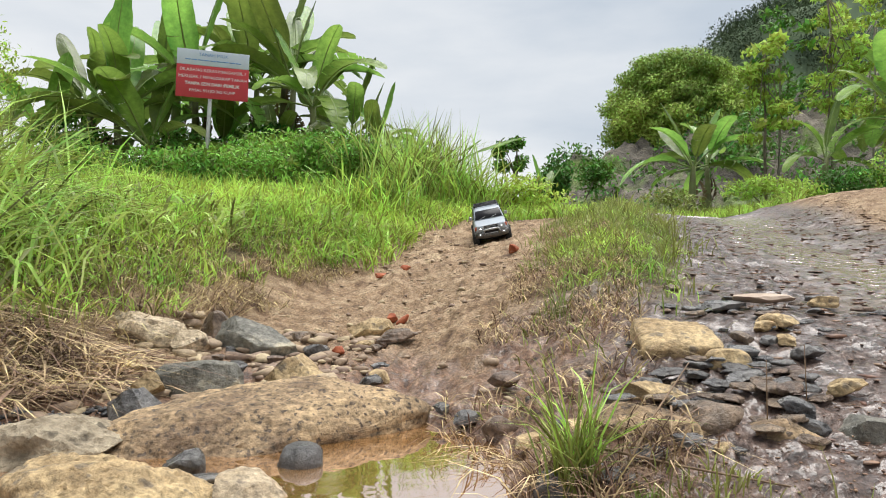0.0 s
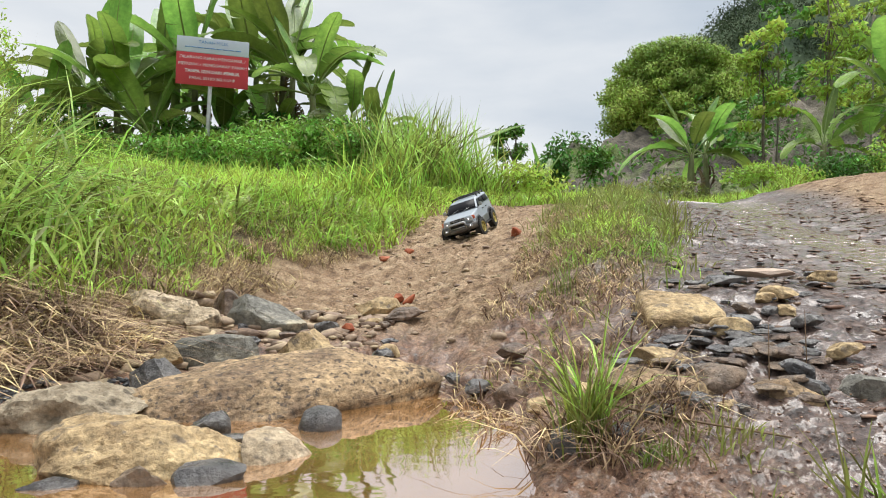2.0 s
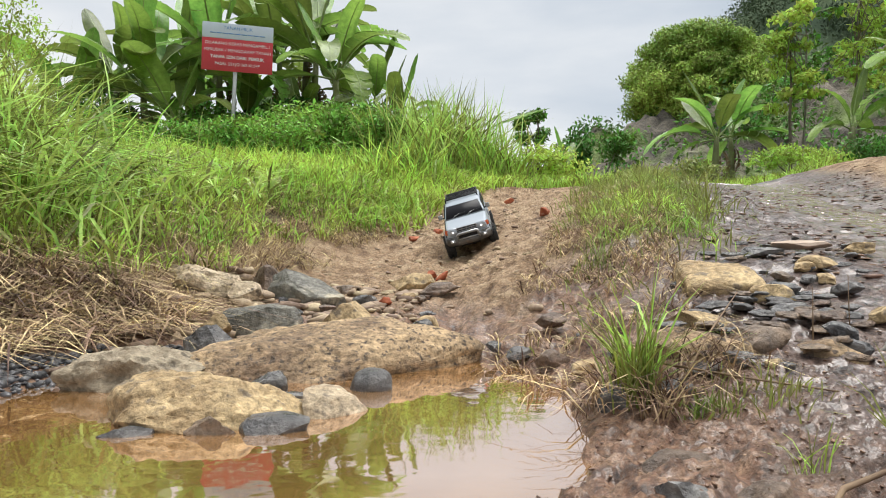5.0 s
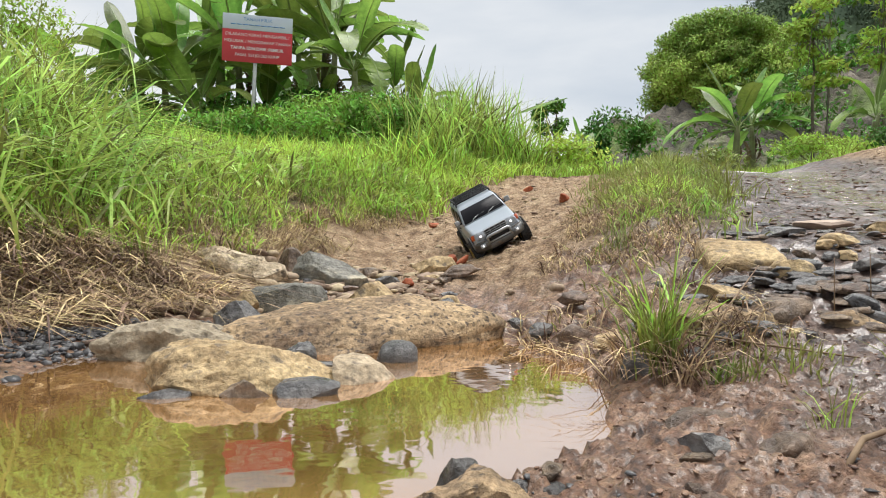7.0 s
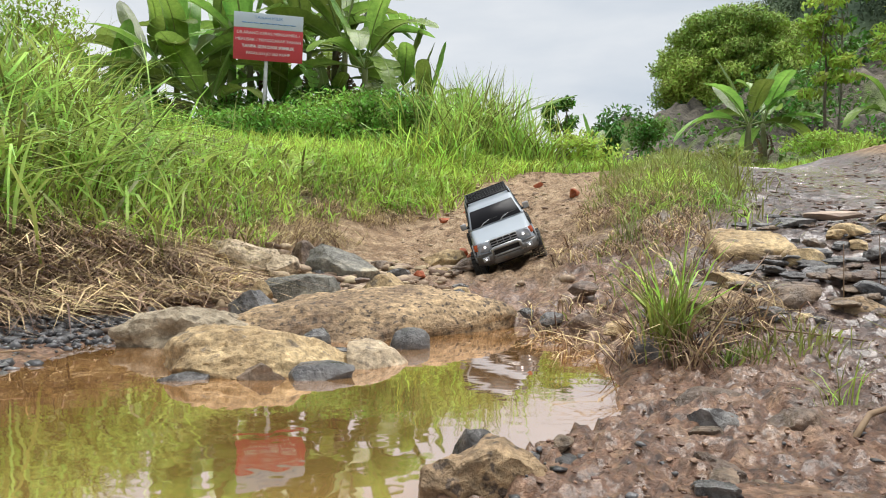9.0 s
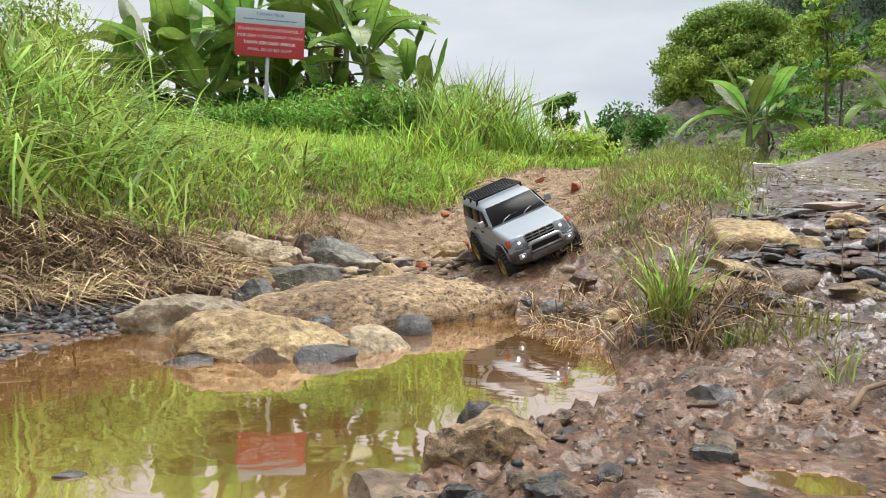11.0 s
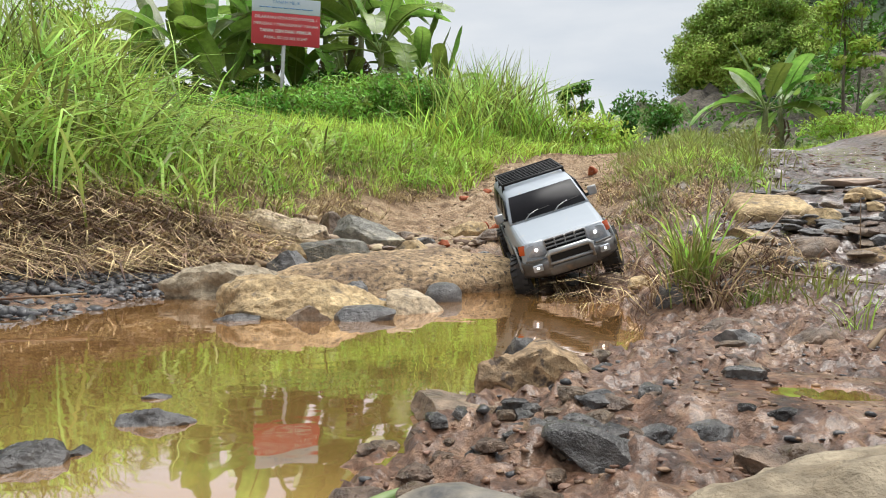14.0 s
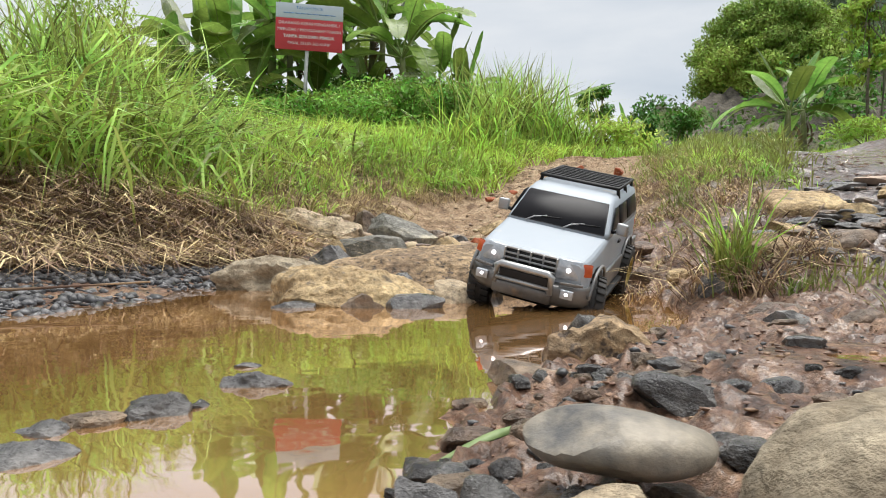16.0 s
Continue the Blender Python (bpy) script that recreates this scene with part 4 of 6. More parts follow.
def rounded(w0, w1, z0, z1, r, y, n=4):
    """A ring across the car at y: half width w0 at the bottom and w1 at the top, corners rounded by r."""
    pts = []
    for cx, cz, a0 in ((w1 - r, z1 - r, 0), (-(w1 - r), z1 - r, 90), (-(w0 - r), z0 + r, 180), (w0 - r, z0 + r, 270)):
        for k in range(n + 1):
            a = radians(a0 + 90 * k / n)
            pts.append((cx + r * math.cos(a), y, cz + r * math.sin(a)))
    return pts


def flat_ring(hw_front, hw_back, y0, y1, z, r, n=4):
    """A level ring: a rounded rectangle from y0 (front) to y1 (back)."""
    pts = []
    for cx, cy, a0, in ((hw_back - r, y1 - r, 0), (-(hw_back - r), y1 - r, 90), (-(hw_front - r), y0 + r, 180), (hw_front - r, y0 + r, 270)):
        for k in range(n + 1):
            a = radians(a0 + 90 * k / n)
            pts.append((cx + r * math.cos(a), cy + r * math.sin(a), z))
    return pts


def box(size, at=(0, 0, 0), bevel=0.0, turn=(0, 0, 0), bm=None):
    own = bm or bmesh.new()
    made = bmesh.ops.create_cube(own, size=1.0, matrix=pose(*at, *turn) @ Matrix.Diagonal((*size, 1)))
    if bevel:
        edges = list({e for v in made["verts"] for e in v.link_edges})
        bmesh.ops.bevel(own, geom=edges, offset=bevel, segments=2, affect="EDGES", profile=0.6)
    return own


def tube(points, radius, sides=8, bm=None):
    """A round bar along points."""
    own = bm or bmesh.new()
    pts = [Vector(p) for p in points]
    rings = []
    for i, p in enumerate(pts):
        d = (pts[min(i + 1, len(pts) - 1)] - pts[max(i - 1, 0)]).normalized()
        s = d.cross(Vector((0, 0, 1)))
        s = s.normalized() if s.length > 1e-4 else Vector((1, 0, 0))
        u = s.cross(d)
        rr = radius[i] if isinstance(radius, (list, tuple)) else radius
        rings.append([own.verts.new(p + (s * math.cos(k * 6.2832 / sides) + u * math.sin(k * 6.2832 / sides)) * rr) for k in range(sides)])
    for a, b in zip(rings, rings[1:]):
        for i in range(sides):
            own.faces.new((a[i], a[(i + 1) % sides], b[(i + 1) % sides], b[i]))
    own.faces.new(rings[0][::-1])
    own.faces.new(rings[-1])
    return own


def panel(corners, thick, bevel=0.0015):
    """A thin plate through four corners, thick along its normal."""
    bm = bmesh.new()
    c = [Vector(p) for p in corners]
    nrm = (c[1] - c[0]).cross(c[3] - c[0]).normalized()
    a = [bm.verts.new(p) for p in c]
    b = [bm.verts.new(p + nrm * thick) for p in c]
    bm.faces.new(a[::-1])
    bm.faces.new(b)
    for i in range(4):
        bm.faces.new((a[i], a[(i + 1) % 4], b[(i + 1) % 4], b[i]))
    bmesh.ops.recalc_face_normals(bm, faces=bm.faces)
    if bevel:
        bmesh.ops.bevel(bm, geom=bm.edges[:], offset=bevel, segments=1, affect="EDGES")
    return bm


AXLES, TRACK_HALF, WHEEL_R = (-0.148, 0.128), 0.100, 0.051


def cut_wheel_arches(ob):
    """Cut the four wheel arches out of the body's sides."""
    for y in AXLES:
        for sx in (-1, 1):
            bm = bmesh.new()
            bmesh.ops.create_cone(bm, cap_ends=True, segments=28, radius1=0.060, radius2=0.060, depth=0.08, matrix=pose(sx * 0.098, y, 0.060, 0, 90, 0))
            cutter = part("cutter", bm, BLACK)
            mod = ob.modifiers.new("arch", "BOOLEAN")
            mod.operation, mod.object, mod.solver = "DIFFERENCE", cutter, "EXACT"
            bpy.context.view_layer.update()
            me = bpy.data.meshes.new_from_object(ob.evaluated_get(bpy.context.evaluated_depsgraph_get()))
            ob.modifiers.clear()
            ob.data = me
            bpy.data.objects.remove(cutter)
    ob.data.polygons.foreach_set("use_smooth", [False] * len(ob.data.polygons))


def build_wheel(car, sx, y):
    wheel = new("wheel")
    wheel.parent = car
    wheel.location = (sx * TRACK_HALF, y, WHEEL_R)
    prof = [(-0.019, 0.030), (-0.0205, 0.042), (-0.017, 0.0485), (-0.008, 0.0505), (0.0, 0.051), (0.008, 0.0505), (0.017, 0.0485), (0.0205, 0.042), (0.019, 0.030)]
    n = 40
    rings = [[(x, r * math.cos(k * 6.28319 / n), r * math.sin(k * 6.28319 / n)) for x, r in prof] for k in range(n)]
    bm = bmesh.new()
    rows = [[bm.verts.new(p) for p in ring] for ring in rings]
    for k in range(n):
        a, b = rows[k], rows[(k + 1) % n]
        for i in range(len(prof) - 1):
            bm.faces.new((a[i], a[i + 1], b[i + 1], b[i]))
        bm.faces.new((a[-1], a[0], b[0], b[-1]))
    for k in range(24):
        a = k * 360 / 24
        for s in (-1, 1):
            box((0.014, 0.0085, 0.005), (s * 0.0105, 0.051 * math.cos(radians(a + s * 3.5)), 0.051 * math.sin(radians(a + s * 3.5))), 0, (a + 90 + s * 3.5, 0, s * 18), bm)
    bmesh.ops.recalc_face_normals(bm, faces=bm.faces)
    part("tyre", bm, RUBBER, wheel, "knobbly black rubber tyre", smooth=False)
    bm = bmesh.new()
    lip = [(0.0155, 0.0315), (0.0195, 0.0315), (0.0195, 0.0275), (0.012, 0.026), (-0.015, 0.0265), (-0.015, 0.0315)]
    rows = [[bm.verts.new((sx * x, r * math.cos(k * 6.28319 / 32), r * math.sin(k * 6.28319 / 32))) for x, r in lip] for k in range(32)]
    for k in range(32):
        a, b = rows[k], rows[(k + 1) % 32]
        for i in range(len(lip)):
            bm.faces.new((a[i], a[(i + 1) % len(lip)], b[(i + 1) % len(lip)], b[i]))
    for k in range(8):
        a = k * 45
        box((0.004, 0.009, 0.022), (sx * 0.012, -0.016 * math.sin(radians(a)), 0.016 * math.cos(radians(a))), 0.001, (a, 0, 0), bm)
    bmesh.ops.create_cone(bm, cap_ends=True, segments=16, radius1=0.009, radius2=0.007, depth=0.012, matrix=pose(sx * 0.012, 0, 0, 0, 90 * sx, 0))
    bmesh.ops.recalc_face_normals(bm, faces=bm.faces)
    part("rim", bm, GOLD, wheel, "yellow gold spoked rim")
    bm = bmesh.new()
    bmesh.ops.create_cone(bm, cap_ends=True, segments=20, radius1=0.0265, radius2=0.0265, depth=0.004, matrix=pose(sx * 0.002, 0, 0, 0, 90, 0))
    part("brake_disc", bm, BLACK, wheel)
    return wheel


def build_car():
    car = new("toy_car")
    tagged(car, "white toy off-road car with silver-grey bumpers and roof rack", "toy car")
    body = part("body", loft([
        rounded(0.092, 0.086, 0.078, 0.134, 0.010, -0.214), rounded(0.101, 0.093, 0.070, 0.140, 0.014, -0.200), rounded(0.104, 0.096, 0.064, 0.145, 0.014, -0.165),
        rounded(0.104, 0.097, 0.058, 0.152, 0.013, -0.11), rounded(0.104, 0.097, 0.056, 0.157, 0.010, -0.072), rounded(0.104, 0.098, 0.056, 0.159, 0.008, -0.03),
        rounded(0.104, 0.098, 0.056, 0.159, 0.008, 0.10), rounded(0.104, 0.098, 0.060, 0.159, 0.010, 0.20), rounded(0.098, 0.094, 0.068, 0.158, 0.014, 0.232),
        rounded(0.092, 0.088, 0.076, 0.155, 0.014, 0.238)]), PAINT, car, "white painted body shell with a broad bonnet")
    cut_wheel_arches(body)
    mod = body.modifiers.new("soft", "BEVEL")
    mod.width, mod.segments, mod.limit_method, mod.angle_limit = 0.0016, 2, "ANGLE", radians(35)
    part("cabin", loft([flat_ring(0.0965, 0.0965, -0.086, 0.234, 0.154, 0.016), flat_ring(0.094, 0.095, -0.074, 0.234, 0.163, 0.016), flat_ring(0.083, 0.086, -0.016, 0.226, 0.205, 0.016),
                        flat_ring(0.078, 0.081, 0.004, 0.218, 0.2135, 0.018), flat_ring(0.062, 0.066, 0.035, 0.20, 0.2165, 0.02)]), PAINT, car, "white cabin and roof")
    part("windscreen", panel([(-0.0885, -0.0805, 0.1585), (0.0885, -0.0805, 0.1585), (0.0765, -0.019, 0.2055), (-0.0765, -0.019, 0.2055)], 0.0028), TINT, car, "dark tinted windscreen")
    for sx in (-1, 1):
        def side(y0, y1, y2, y3, za=0.1640, zb=0.2010):
            xa, xb = sx * 0.0952, sx * 0.0868
            pts = [(xa, y0, za), (xa, y1, za), (xb, y2, zb), (xb, y3, zb)]
            return panel(pts if sx > 0 else pts[::-1], 0.0024, 0.0008)
        part("front_side_window", side(-0.060, 0.012, 0.012, -0.014), TINT, car, "dark tinted side window")
        part("rear_side_window", side(0.020, 0.092, 0.092, 0.020), TINT, car, "dark tinted side window")
        part("quarter_window", side(0.100, 0.205, 0.195, 0.100), TINT, car, "dark tinted side window")
        part("side_cladding", box((0.006, 0.156, 0.040), (sx * 0.1035, -0.010, 0.079), 0.002), CLAD, car, "silver-grey lower door panel")
        part("side_cladding", box((0.006, 0.044, 0.040), (sx * 0.1025, 0.212, 0.085), 0.002), CLAD, car, "silver-grey lower rear panel")
        part("side_step", box((0.020, 0.150, 0.006), (sx * 0.105, -0.010, 0.053), 0.002), BLACK, car, "black side step")
        part("door_handle", box((0.004, 0.018, 0.005), (sx * 0.1035, 0.006, 0.138), 0.001), BLACK, car)
        part("door_handle", box((0.004, 0.018, 0.005), (sx * 0.1035, 0.086, 0.138), 0.001), BLACK, car)
        for y in AXLES:
            arch = bmesh.new()
            pts = [(sx * 0.1045, y + 0.0625 * math.cos(radians(a)), 0.060 + 0.0625 * math.sin(radians(a))) for a in range(8, 173, 11)]
            part("fender_flare", tube(pts, 0.0028, 6, arch), CLAD, car, "grey wheel-arch flare")
        mirror = part("mirror", box((0.021, 0.010, 0.022), (sx * 0.113, -0.052, 0.172), 0.004, (0, 0, sx * -12)), CHROME, car, "chromed door mirror")
        part("mirror_arm", tube([(sx * 0.094, -0.052, 0.164), (sx * 0.110, -0.050, 0.167)], 0.0035), BLACK, mirror)
        lamp = part("headlight", panel([(sx * 0.045, -0.2165, 0.106), (sx * 0.084, -0.2105, 0.108), (sx * 0.084, -0.2065, 0.139), (sx * 0.045, -0.2125, 0.139)][::sx], 0.004), LENS, car, "clear headlight, switched on")
        bm = bmesh.new()
        bmesh.ops.create_uvsphere(bm, u_segments=12, v_segments=8, radius=0.0042, matrix=pose(sx * 0.065, -0.2150, 0.122))
        part("bulb", bm, BULB, lamp, "glowing white LED")
        part("indicator", panel([(sx * 0.085, -0.2085, 0.114), (sx * 0.1005, -0.1985, 0.115), (sx * 0.0985, -0.1945, 0.135), (sx * 0.085, -0.2050, 0.136)][::sx], 0.003), AMBER, car, "orange corner indicator")
        fog = part("fog_light", box((0.021, 0.007, 0.015), (sx * 0.073, -0.2355, 0.088), 0.002), LENS, car, "square fog light, switched on")
        bm = bmesh.new()
        bmesh.ops.create_uvsphere(bm, u_segments=12, v_segments=8, radius=0.0034, matrix=pose(sx * 0.073, -0.2375, 0.089))
        part("bulb", bm, BULB, fog, "glowing white LED")
        x0 = -0.058 if sx < 0 else 0.012

        def on_glass(x, v):
            return (x, -0.0835 + 0.0615 * v, 0.1605 + 0.047 * v)
        wiper = part("wiper", tube([on_glass(x0, -0.04), on_glass(x0 + 0.014, 0.13), on_glass(x0 + 0.036, 0.22)], 0.0015, 6), CHROME, car, "silver wiper arm")
        part("wiper_blade", tube([on_glass(x0 + 0.010, 0.15), on_glass(x0 + 0.064, 0.24)], 0.0013, 6), BLACK, wiper)
        part("tail_light", box((0.014, 0.005, 0.03), (sx * 0.088, 0.2375, 0.125), 0.001), AMBER, car, "red tail light")
    grille = part("grille", panel([(-0.044, -0.2165, 0.112), (0.044, -0.2165, 0.112), (0.044, -0.2125, 0.1375), (-0.044, -0.2125, 0.1375)], 0.002), BLACK, car, "black grille with grey slats")
    for k in range(4):
        part("slat", box((0.090, 0.006, 0.0032), (0, -0.2175 + 0.0012 * k, 0.1125 + 0.0082 * k), 0.0008), CHROME, grille, "grey slat")
    for x in (-0.045, -0.022, 0, 0.022, 0.045):
        part("grille_bar", box((0.0028, 0.006, 0.027), (x, -0.216, 0.1248), 0.0006, (9, 0, 0)), CHROME, grille)
    bm = loft([[(x, -0.2395 + 0.04 * (abs(x) / 0.104) ** 3.2 + dy, z) for dy, z in ((0.0, 0.098), (-0.004, 0.093), (-0.003, 0.072), (0.006, 0.062), (0.03, 0.062), (0.03, 0.098))]
               for x in np.linspace(-0.104, 0.104, 17)])
    part("front_bumper", bm, BUMPER, car, "dusty dark silver front bumper")
    guard = part("bull_bar", tube([(-0.046, -0.2425, 0.083), (-0.047, -0.244, 0.112), (-0.040, -0.243, 0.1155), (0.040, -0.243, 0.1155), (0.047, -0.244, 0.112), (0.046, -0.2425, 0.083)], 0.0062, 10), CHROME, car, "silver guard bar round the number plate")
    part("guard_plate", box((0.084, 0.005, 0.019), (0, -0.2415, 0.0995), 0.0015), BLACK, guard, "dark number plate recess")
    part("cross_bar", tube([(-0.046, -0.2445, 0.092), (0.046, -0.2445, 0.092)], 0.0034, 8), CHROME, guard)
    part("skid_plate", panel([(-0.05, -0.242, 0.066), (0.05, -0.242, 0.066), (0.05, -0.2445, 0.087), (-0.05, -0.2445, 0.087)], 0.003), BUMPER, car, "dusty grey lower guard")
    part("side_guard", box((0.038, 0.005, 0.004), (-0.076, -0.226, 0.1035), 0.001, (0, 0, -16)), BUMPER, car)
    part("side_guard", box((0.038, 0.005, 0.004), (0.076, -0.226, 0.1035), 0.001, (0, 0, 16)), BUMPER, car)
    part("rear_bumper", box((0.196, 0.024, 0.028), (0, 0.240, 0.074), 0.006), BUMPER, car, "dark grey rear bumper")
    part("rear_window", panel([(0.078, 0.2325, 0.166), (-0.078, 0.2325, 0.166), (-0.070, 0.2265, 0.20), (0.070, 0.2265, 0.20)], 0.003), TINT, car)
    rack = part("roof_rack", tube([(-0.077, 0.045, 0.226), (0.077, 0.045, 0.226), (0.077, 0.205, 0.226), (-0.077, 0.205, 0.226), (-0.077, 0.045, 0.226)], 0.0030, 8), BLACK, car, "black roof rack with cross slats")
    for k in range(7):
        part("rack_slat", box((0.152, 0.0062, 0.0032), (0, 0.060 + 0.0208 * k, 0.226), 0.0008), BLACK, rack)
    for sx in (-1, 1):
        for y in (0.052, 0.125, 0.198):
            part("rack_foot", box((0.006, 0.010, 0.022), (sx * 0.077, y, 0.217), 0.002, (0, sx * -14, 0)), BLACK, rack)
    chassis = part("chassis", box((0.090, 0.42, 0.026), (0, 0.0, 0.062), 0.004), BLACK, car, "black chassis under the body")
    for y in AXLES:
        part("axle", tube([(-0.085, y, WHEEL_R), (0.085, y, WHEEL_R)], 0.009, 10), BLACK, chassis)
        bm = bmesh.new()
        bmesh.ops.create_uvsphere(bm, u_segments=14, v_segments=10, radius=0.019, matrix=pose(0.012, y, WHEEL_R))
        part("differential", bm, BLACK, chassis)
    wheels = [(build_wheel(car, sx, y), sx, y) for y in AXLES for sx in (-1, 1)]
    return car, wheels


CAR_SCALE = 1.15
CAR, WHEELS = build_car()
CAR.scale = (CAR_SCALE, CAR_SCALE, CAR_SCALE)


# ---- sign ----
def words(text, size, at, mat, parent, bold=0.0):
    """A centred line of lettering, each word a part of its own."""
    made, x = [], 0.0
    for word in text.split():
        cu = bpy.data.curves.new("word", "FONT")
        cu.body, cu.size, cu.align_y, cu.extrude, cu.offset = word, size, "CENTER", 0.0008, bold
        tmp = new("word", cu)
        bpy.context.view_layer.update()
        me = bpy.data.meshes.new_from_object(tmp.evaluated_get(bpy.context.evaluated_depsgraph_get()))
        bpy.data.objects.remove(tmp)
        me.materials.clear()
        me.materials.append(mat)
        ob = new("word", me)
        ob.parent = parent
        made.append((ob, x))
        x += max(v.co.x for v in me.vertices) + size * 0.30
    for ob, left in made:
        ob.matrix_basis = pose(at[0] - (x - size * 0.30) / 2 + left, at[1], at[2], 90, 0, 0)


def build_sign():
    sign = new("warning_sign")
    tagged(sign, "red and white land notice board on a galvanised pipe", "sign")
    part("post", tube([(0.0, 0, -0.2), (0.012, 0, 0.8), (0.03, 0, 1.80)], 0.027, 14), POLE, sign, "galvanised steel pipe")
    board = part("board", box((0.915, 0.012, 0.43), (0.045, -0.04, 1.405), 0.002), SIGNRED, sign, "red lower panel of the board")
    part("board_top", box((0.915, 0.012, 0.205), (0.045, -0.04, 1.7255), 0.002), SIGNWHITE, sign, "pale white upper panel of the board")
    words("TANAH MILIK", 0.062, (0.045, -0.048, 1.765), LETTERB, board)
    for k in range(9):
        part("small_print", box((0.07, 0.002, 0.013), (0.045 - 0.32 + 0.08 * k, -0.047, 1.692)), LETTERB, board)
    words("DILARANG KERAS MENGAMBIL /", 0.058, (0.045, -0.048, 1.555), LETTERW, board)
    words("MERUSAK / MENGGARAP TANAH", 0.058, (0.045, -0.048, 1.465), LETTERW, board)
    words("TANPA IZIN DARI :PEMILIK", 0.058, (0.045, -0.048, 1.375), LETTERW, board, bold=0.0016)
    words("PASAL 551 JO 362 KUHP", 0.056, (0.045, -0.048, 1.285), LETTERW, board)
    return sign


SIGN = build_sign()
SIGN.matrix_world = pose(-3.17, 9.2, 1.36, 0, 1.6, 15)


# ---- grass ----
def blades(name, spots, height, width, lean, mat, label, seed, tip=0.0, droop=0.6, lift=0.0):
    """Grass: each blade a bent, tapering strip. height, width, lean: arrays or numbers."""
    r = np.random.default_rng(seed)
    n = len(spots)
    h = np.broadcast_to(height, n) * r.uniform(0.55, 1.25, n)
    w = np.broadcast_to(width, n) * r.uniform(0.7, 1.3, n)
    ln = np.broadcast_to(lean, n) * r.uniform(0.2, 1.6, n)
    a, f = r.uniform(0, 6.2832, n), r.uniform(0, 6.2832, n)
    base = np.stack([spots[:, 0], spots[:, 1], ground_z(spots[:, 0], spots[:, 1]) - 0.004 + lift * r.random(n)], 1)
    d = np.stack([np.cos(a), np.sin(a), np.zeros(n)], 1)
    s = np.stack([-np.sin(f), np.cos(f), np.zeros(n)], 1)
    rings = []
    for t, k in ((0.0, 0.6), (0.35, 1.0), (0.70, 0.75), (1.0, 0.0)):
        c = base + d * (ln * h * t ** 1.7)[:, None]
        c[:, 2] += h * (t - droop * np.minimum(ln, 1.2) * t ** 2.6)
        if k:
            rings += [c - s * (w * k / 2)[:, None], c + s * (w * k / 2)[:, None]]
        else:
            rings.append(c)
    v = np.stack(rings, 1).reshape(-1, 3)
    o = (np.arange(n) * 7)[:, None]
    quads = np.concatenate([o + np.array([[0, 1, 3, 2]]), o + np.array([[2, 3, 5, 4]])])
    tris = o + np.array([[4, 5, 6]])
    return tagged(sheet(name, v, quads, tris, mat), label, "grass", kind="stuff")


def shifted(x, y):
    return x - 0.25 * np.maximum(0, y - 1.5)


def clumpy(x, y, scale, cut, seed):
    return fbm(x, y, scale, 3, seed) > cut


P = scatter(30000, -4.6, -0.4, 1.55, 5.2, 301, lambda x, y: (shifted(x, y) < -1.38 + 0.2 * fbm(x, y, 3, 2, 8) - 0.55 * step(y, 2.3, 1.6)) & clumpy(x, y, 3, -0.35, 4))
u = shifted(P[:, 0], P[:, 1])
hgt = 0.12 + 0.08 * step(u, -1.6, -2.1) + 0.22 * step(P[:, 0], -1.5, -2.0) * step(P[:, 1], 3.0, 2.2)
blades("bank_grass", P, hgt, 0.008, 0.75, GRASS, "long green grass on the bank beside the track", 41)
P = scatter(9000, -4.2, -1.2, 1.5, 4.4, 302, lambda x, y: (shifted(x, y) < -1.75 + 0.2 * fbm(x, y, 3, 2, 8) - 0.3 * step(y, 1.9, 1.5)) & clumpy(x, y, 2.5, -0.1, 6))
hgt = 0.18 + 0.36 * step(P[:, 0], -1.5, -2.0) * step(P[:, 1], 3.2, 2.2)
blades("broad_grass", P, hgt, 0.017, 1.25, LUSH, "broad-leaved tall grass on the bank", 42, lift=0.12)
P = scatter(60000, -9.5, 1.0, 4.2, 10.0, 303, lambda x, y: (shifted(x, y) < -1.15 + 0.3 * fbm(x, y, 2, 2, 9)))
blades("field_grass", P, 0.22 + 0.14 * np.clip(fbm(P[:, 0], P[:, 1], 1.6, 3, 61), -0.6, 1), 0.013, 0.9, FIELD, "bright green meadow grass behind the bank", 43)
P = scatter(26000, -1.2, 6.5, 5.9, 12.0, 304, lambda x, y: (y > 6.2 + 0.25 * fbm(x, y, 2, 2, 10)) & ~((shifted(x, y) > 0.55) & (shifted(x, y) < 1.9) & (y < 8)) & ((shifted(x, y) < 2.1) | (y > 8.5)))
blades("crest_grass", P, 0.19, 0.012, 0.7, FIELD, "bright green grass behind the crest of the track", 44)
P = scatter(24000, 0.0, 2.4, 1.6, 6.6, 305, lambda x, y: (np.abs(shifted(x, y) - 0.33 + 0.2 * fbm(x, y, 3, 2, 12)) < 0.42 * np.random.default_rng(9).random(len(x)) ** 0.6) & clumpy(x, y, 4, -0.25, 14) & (np.random.default_rng(3).random(len(x)) < step(y, 1.8, 3.2) * 0.85 + 0.15))
blades("mound_grass", P, 0.07 + 0.07 * step(P[:, 1], 2.4, 4.2), 0.005, 0.75, MOUNDG, "thin yellow-green grass on the mound", 45)
P = scatter(30000, -2.6, -0.4, 1.25, 5.6, 306, lambda x, y: (shifted(x, y) < -1.22 + 0.12 * fbm(x, y, 4, 2, 15)) & (shifted(x, y) > -2.0) & clumpy(x, y, 3, -0.2, 16))
blades("straw", P, 0.12, 0.0042, 1.9, STRAW, "dry brown straw hanging over the bank", 46, droop=0.75)
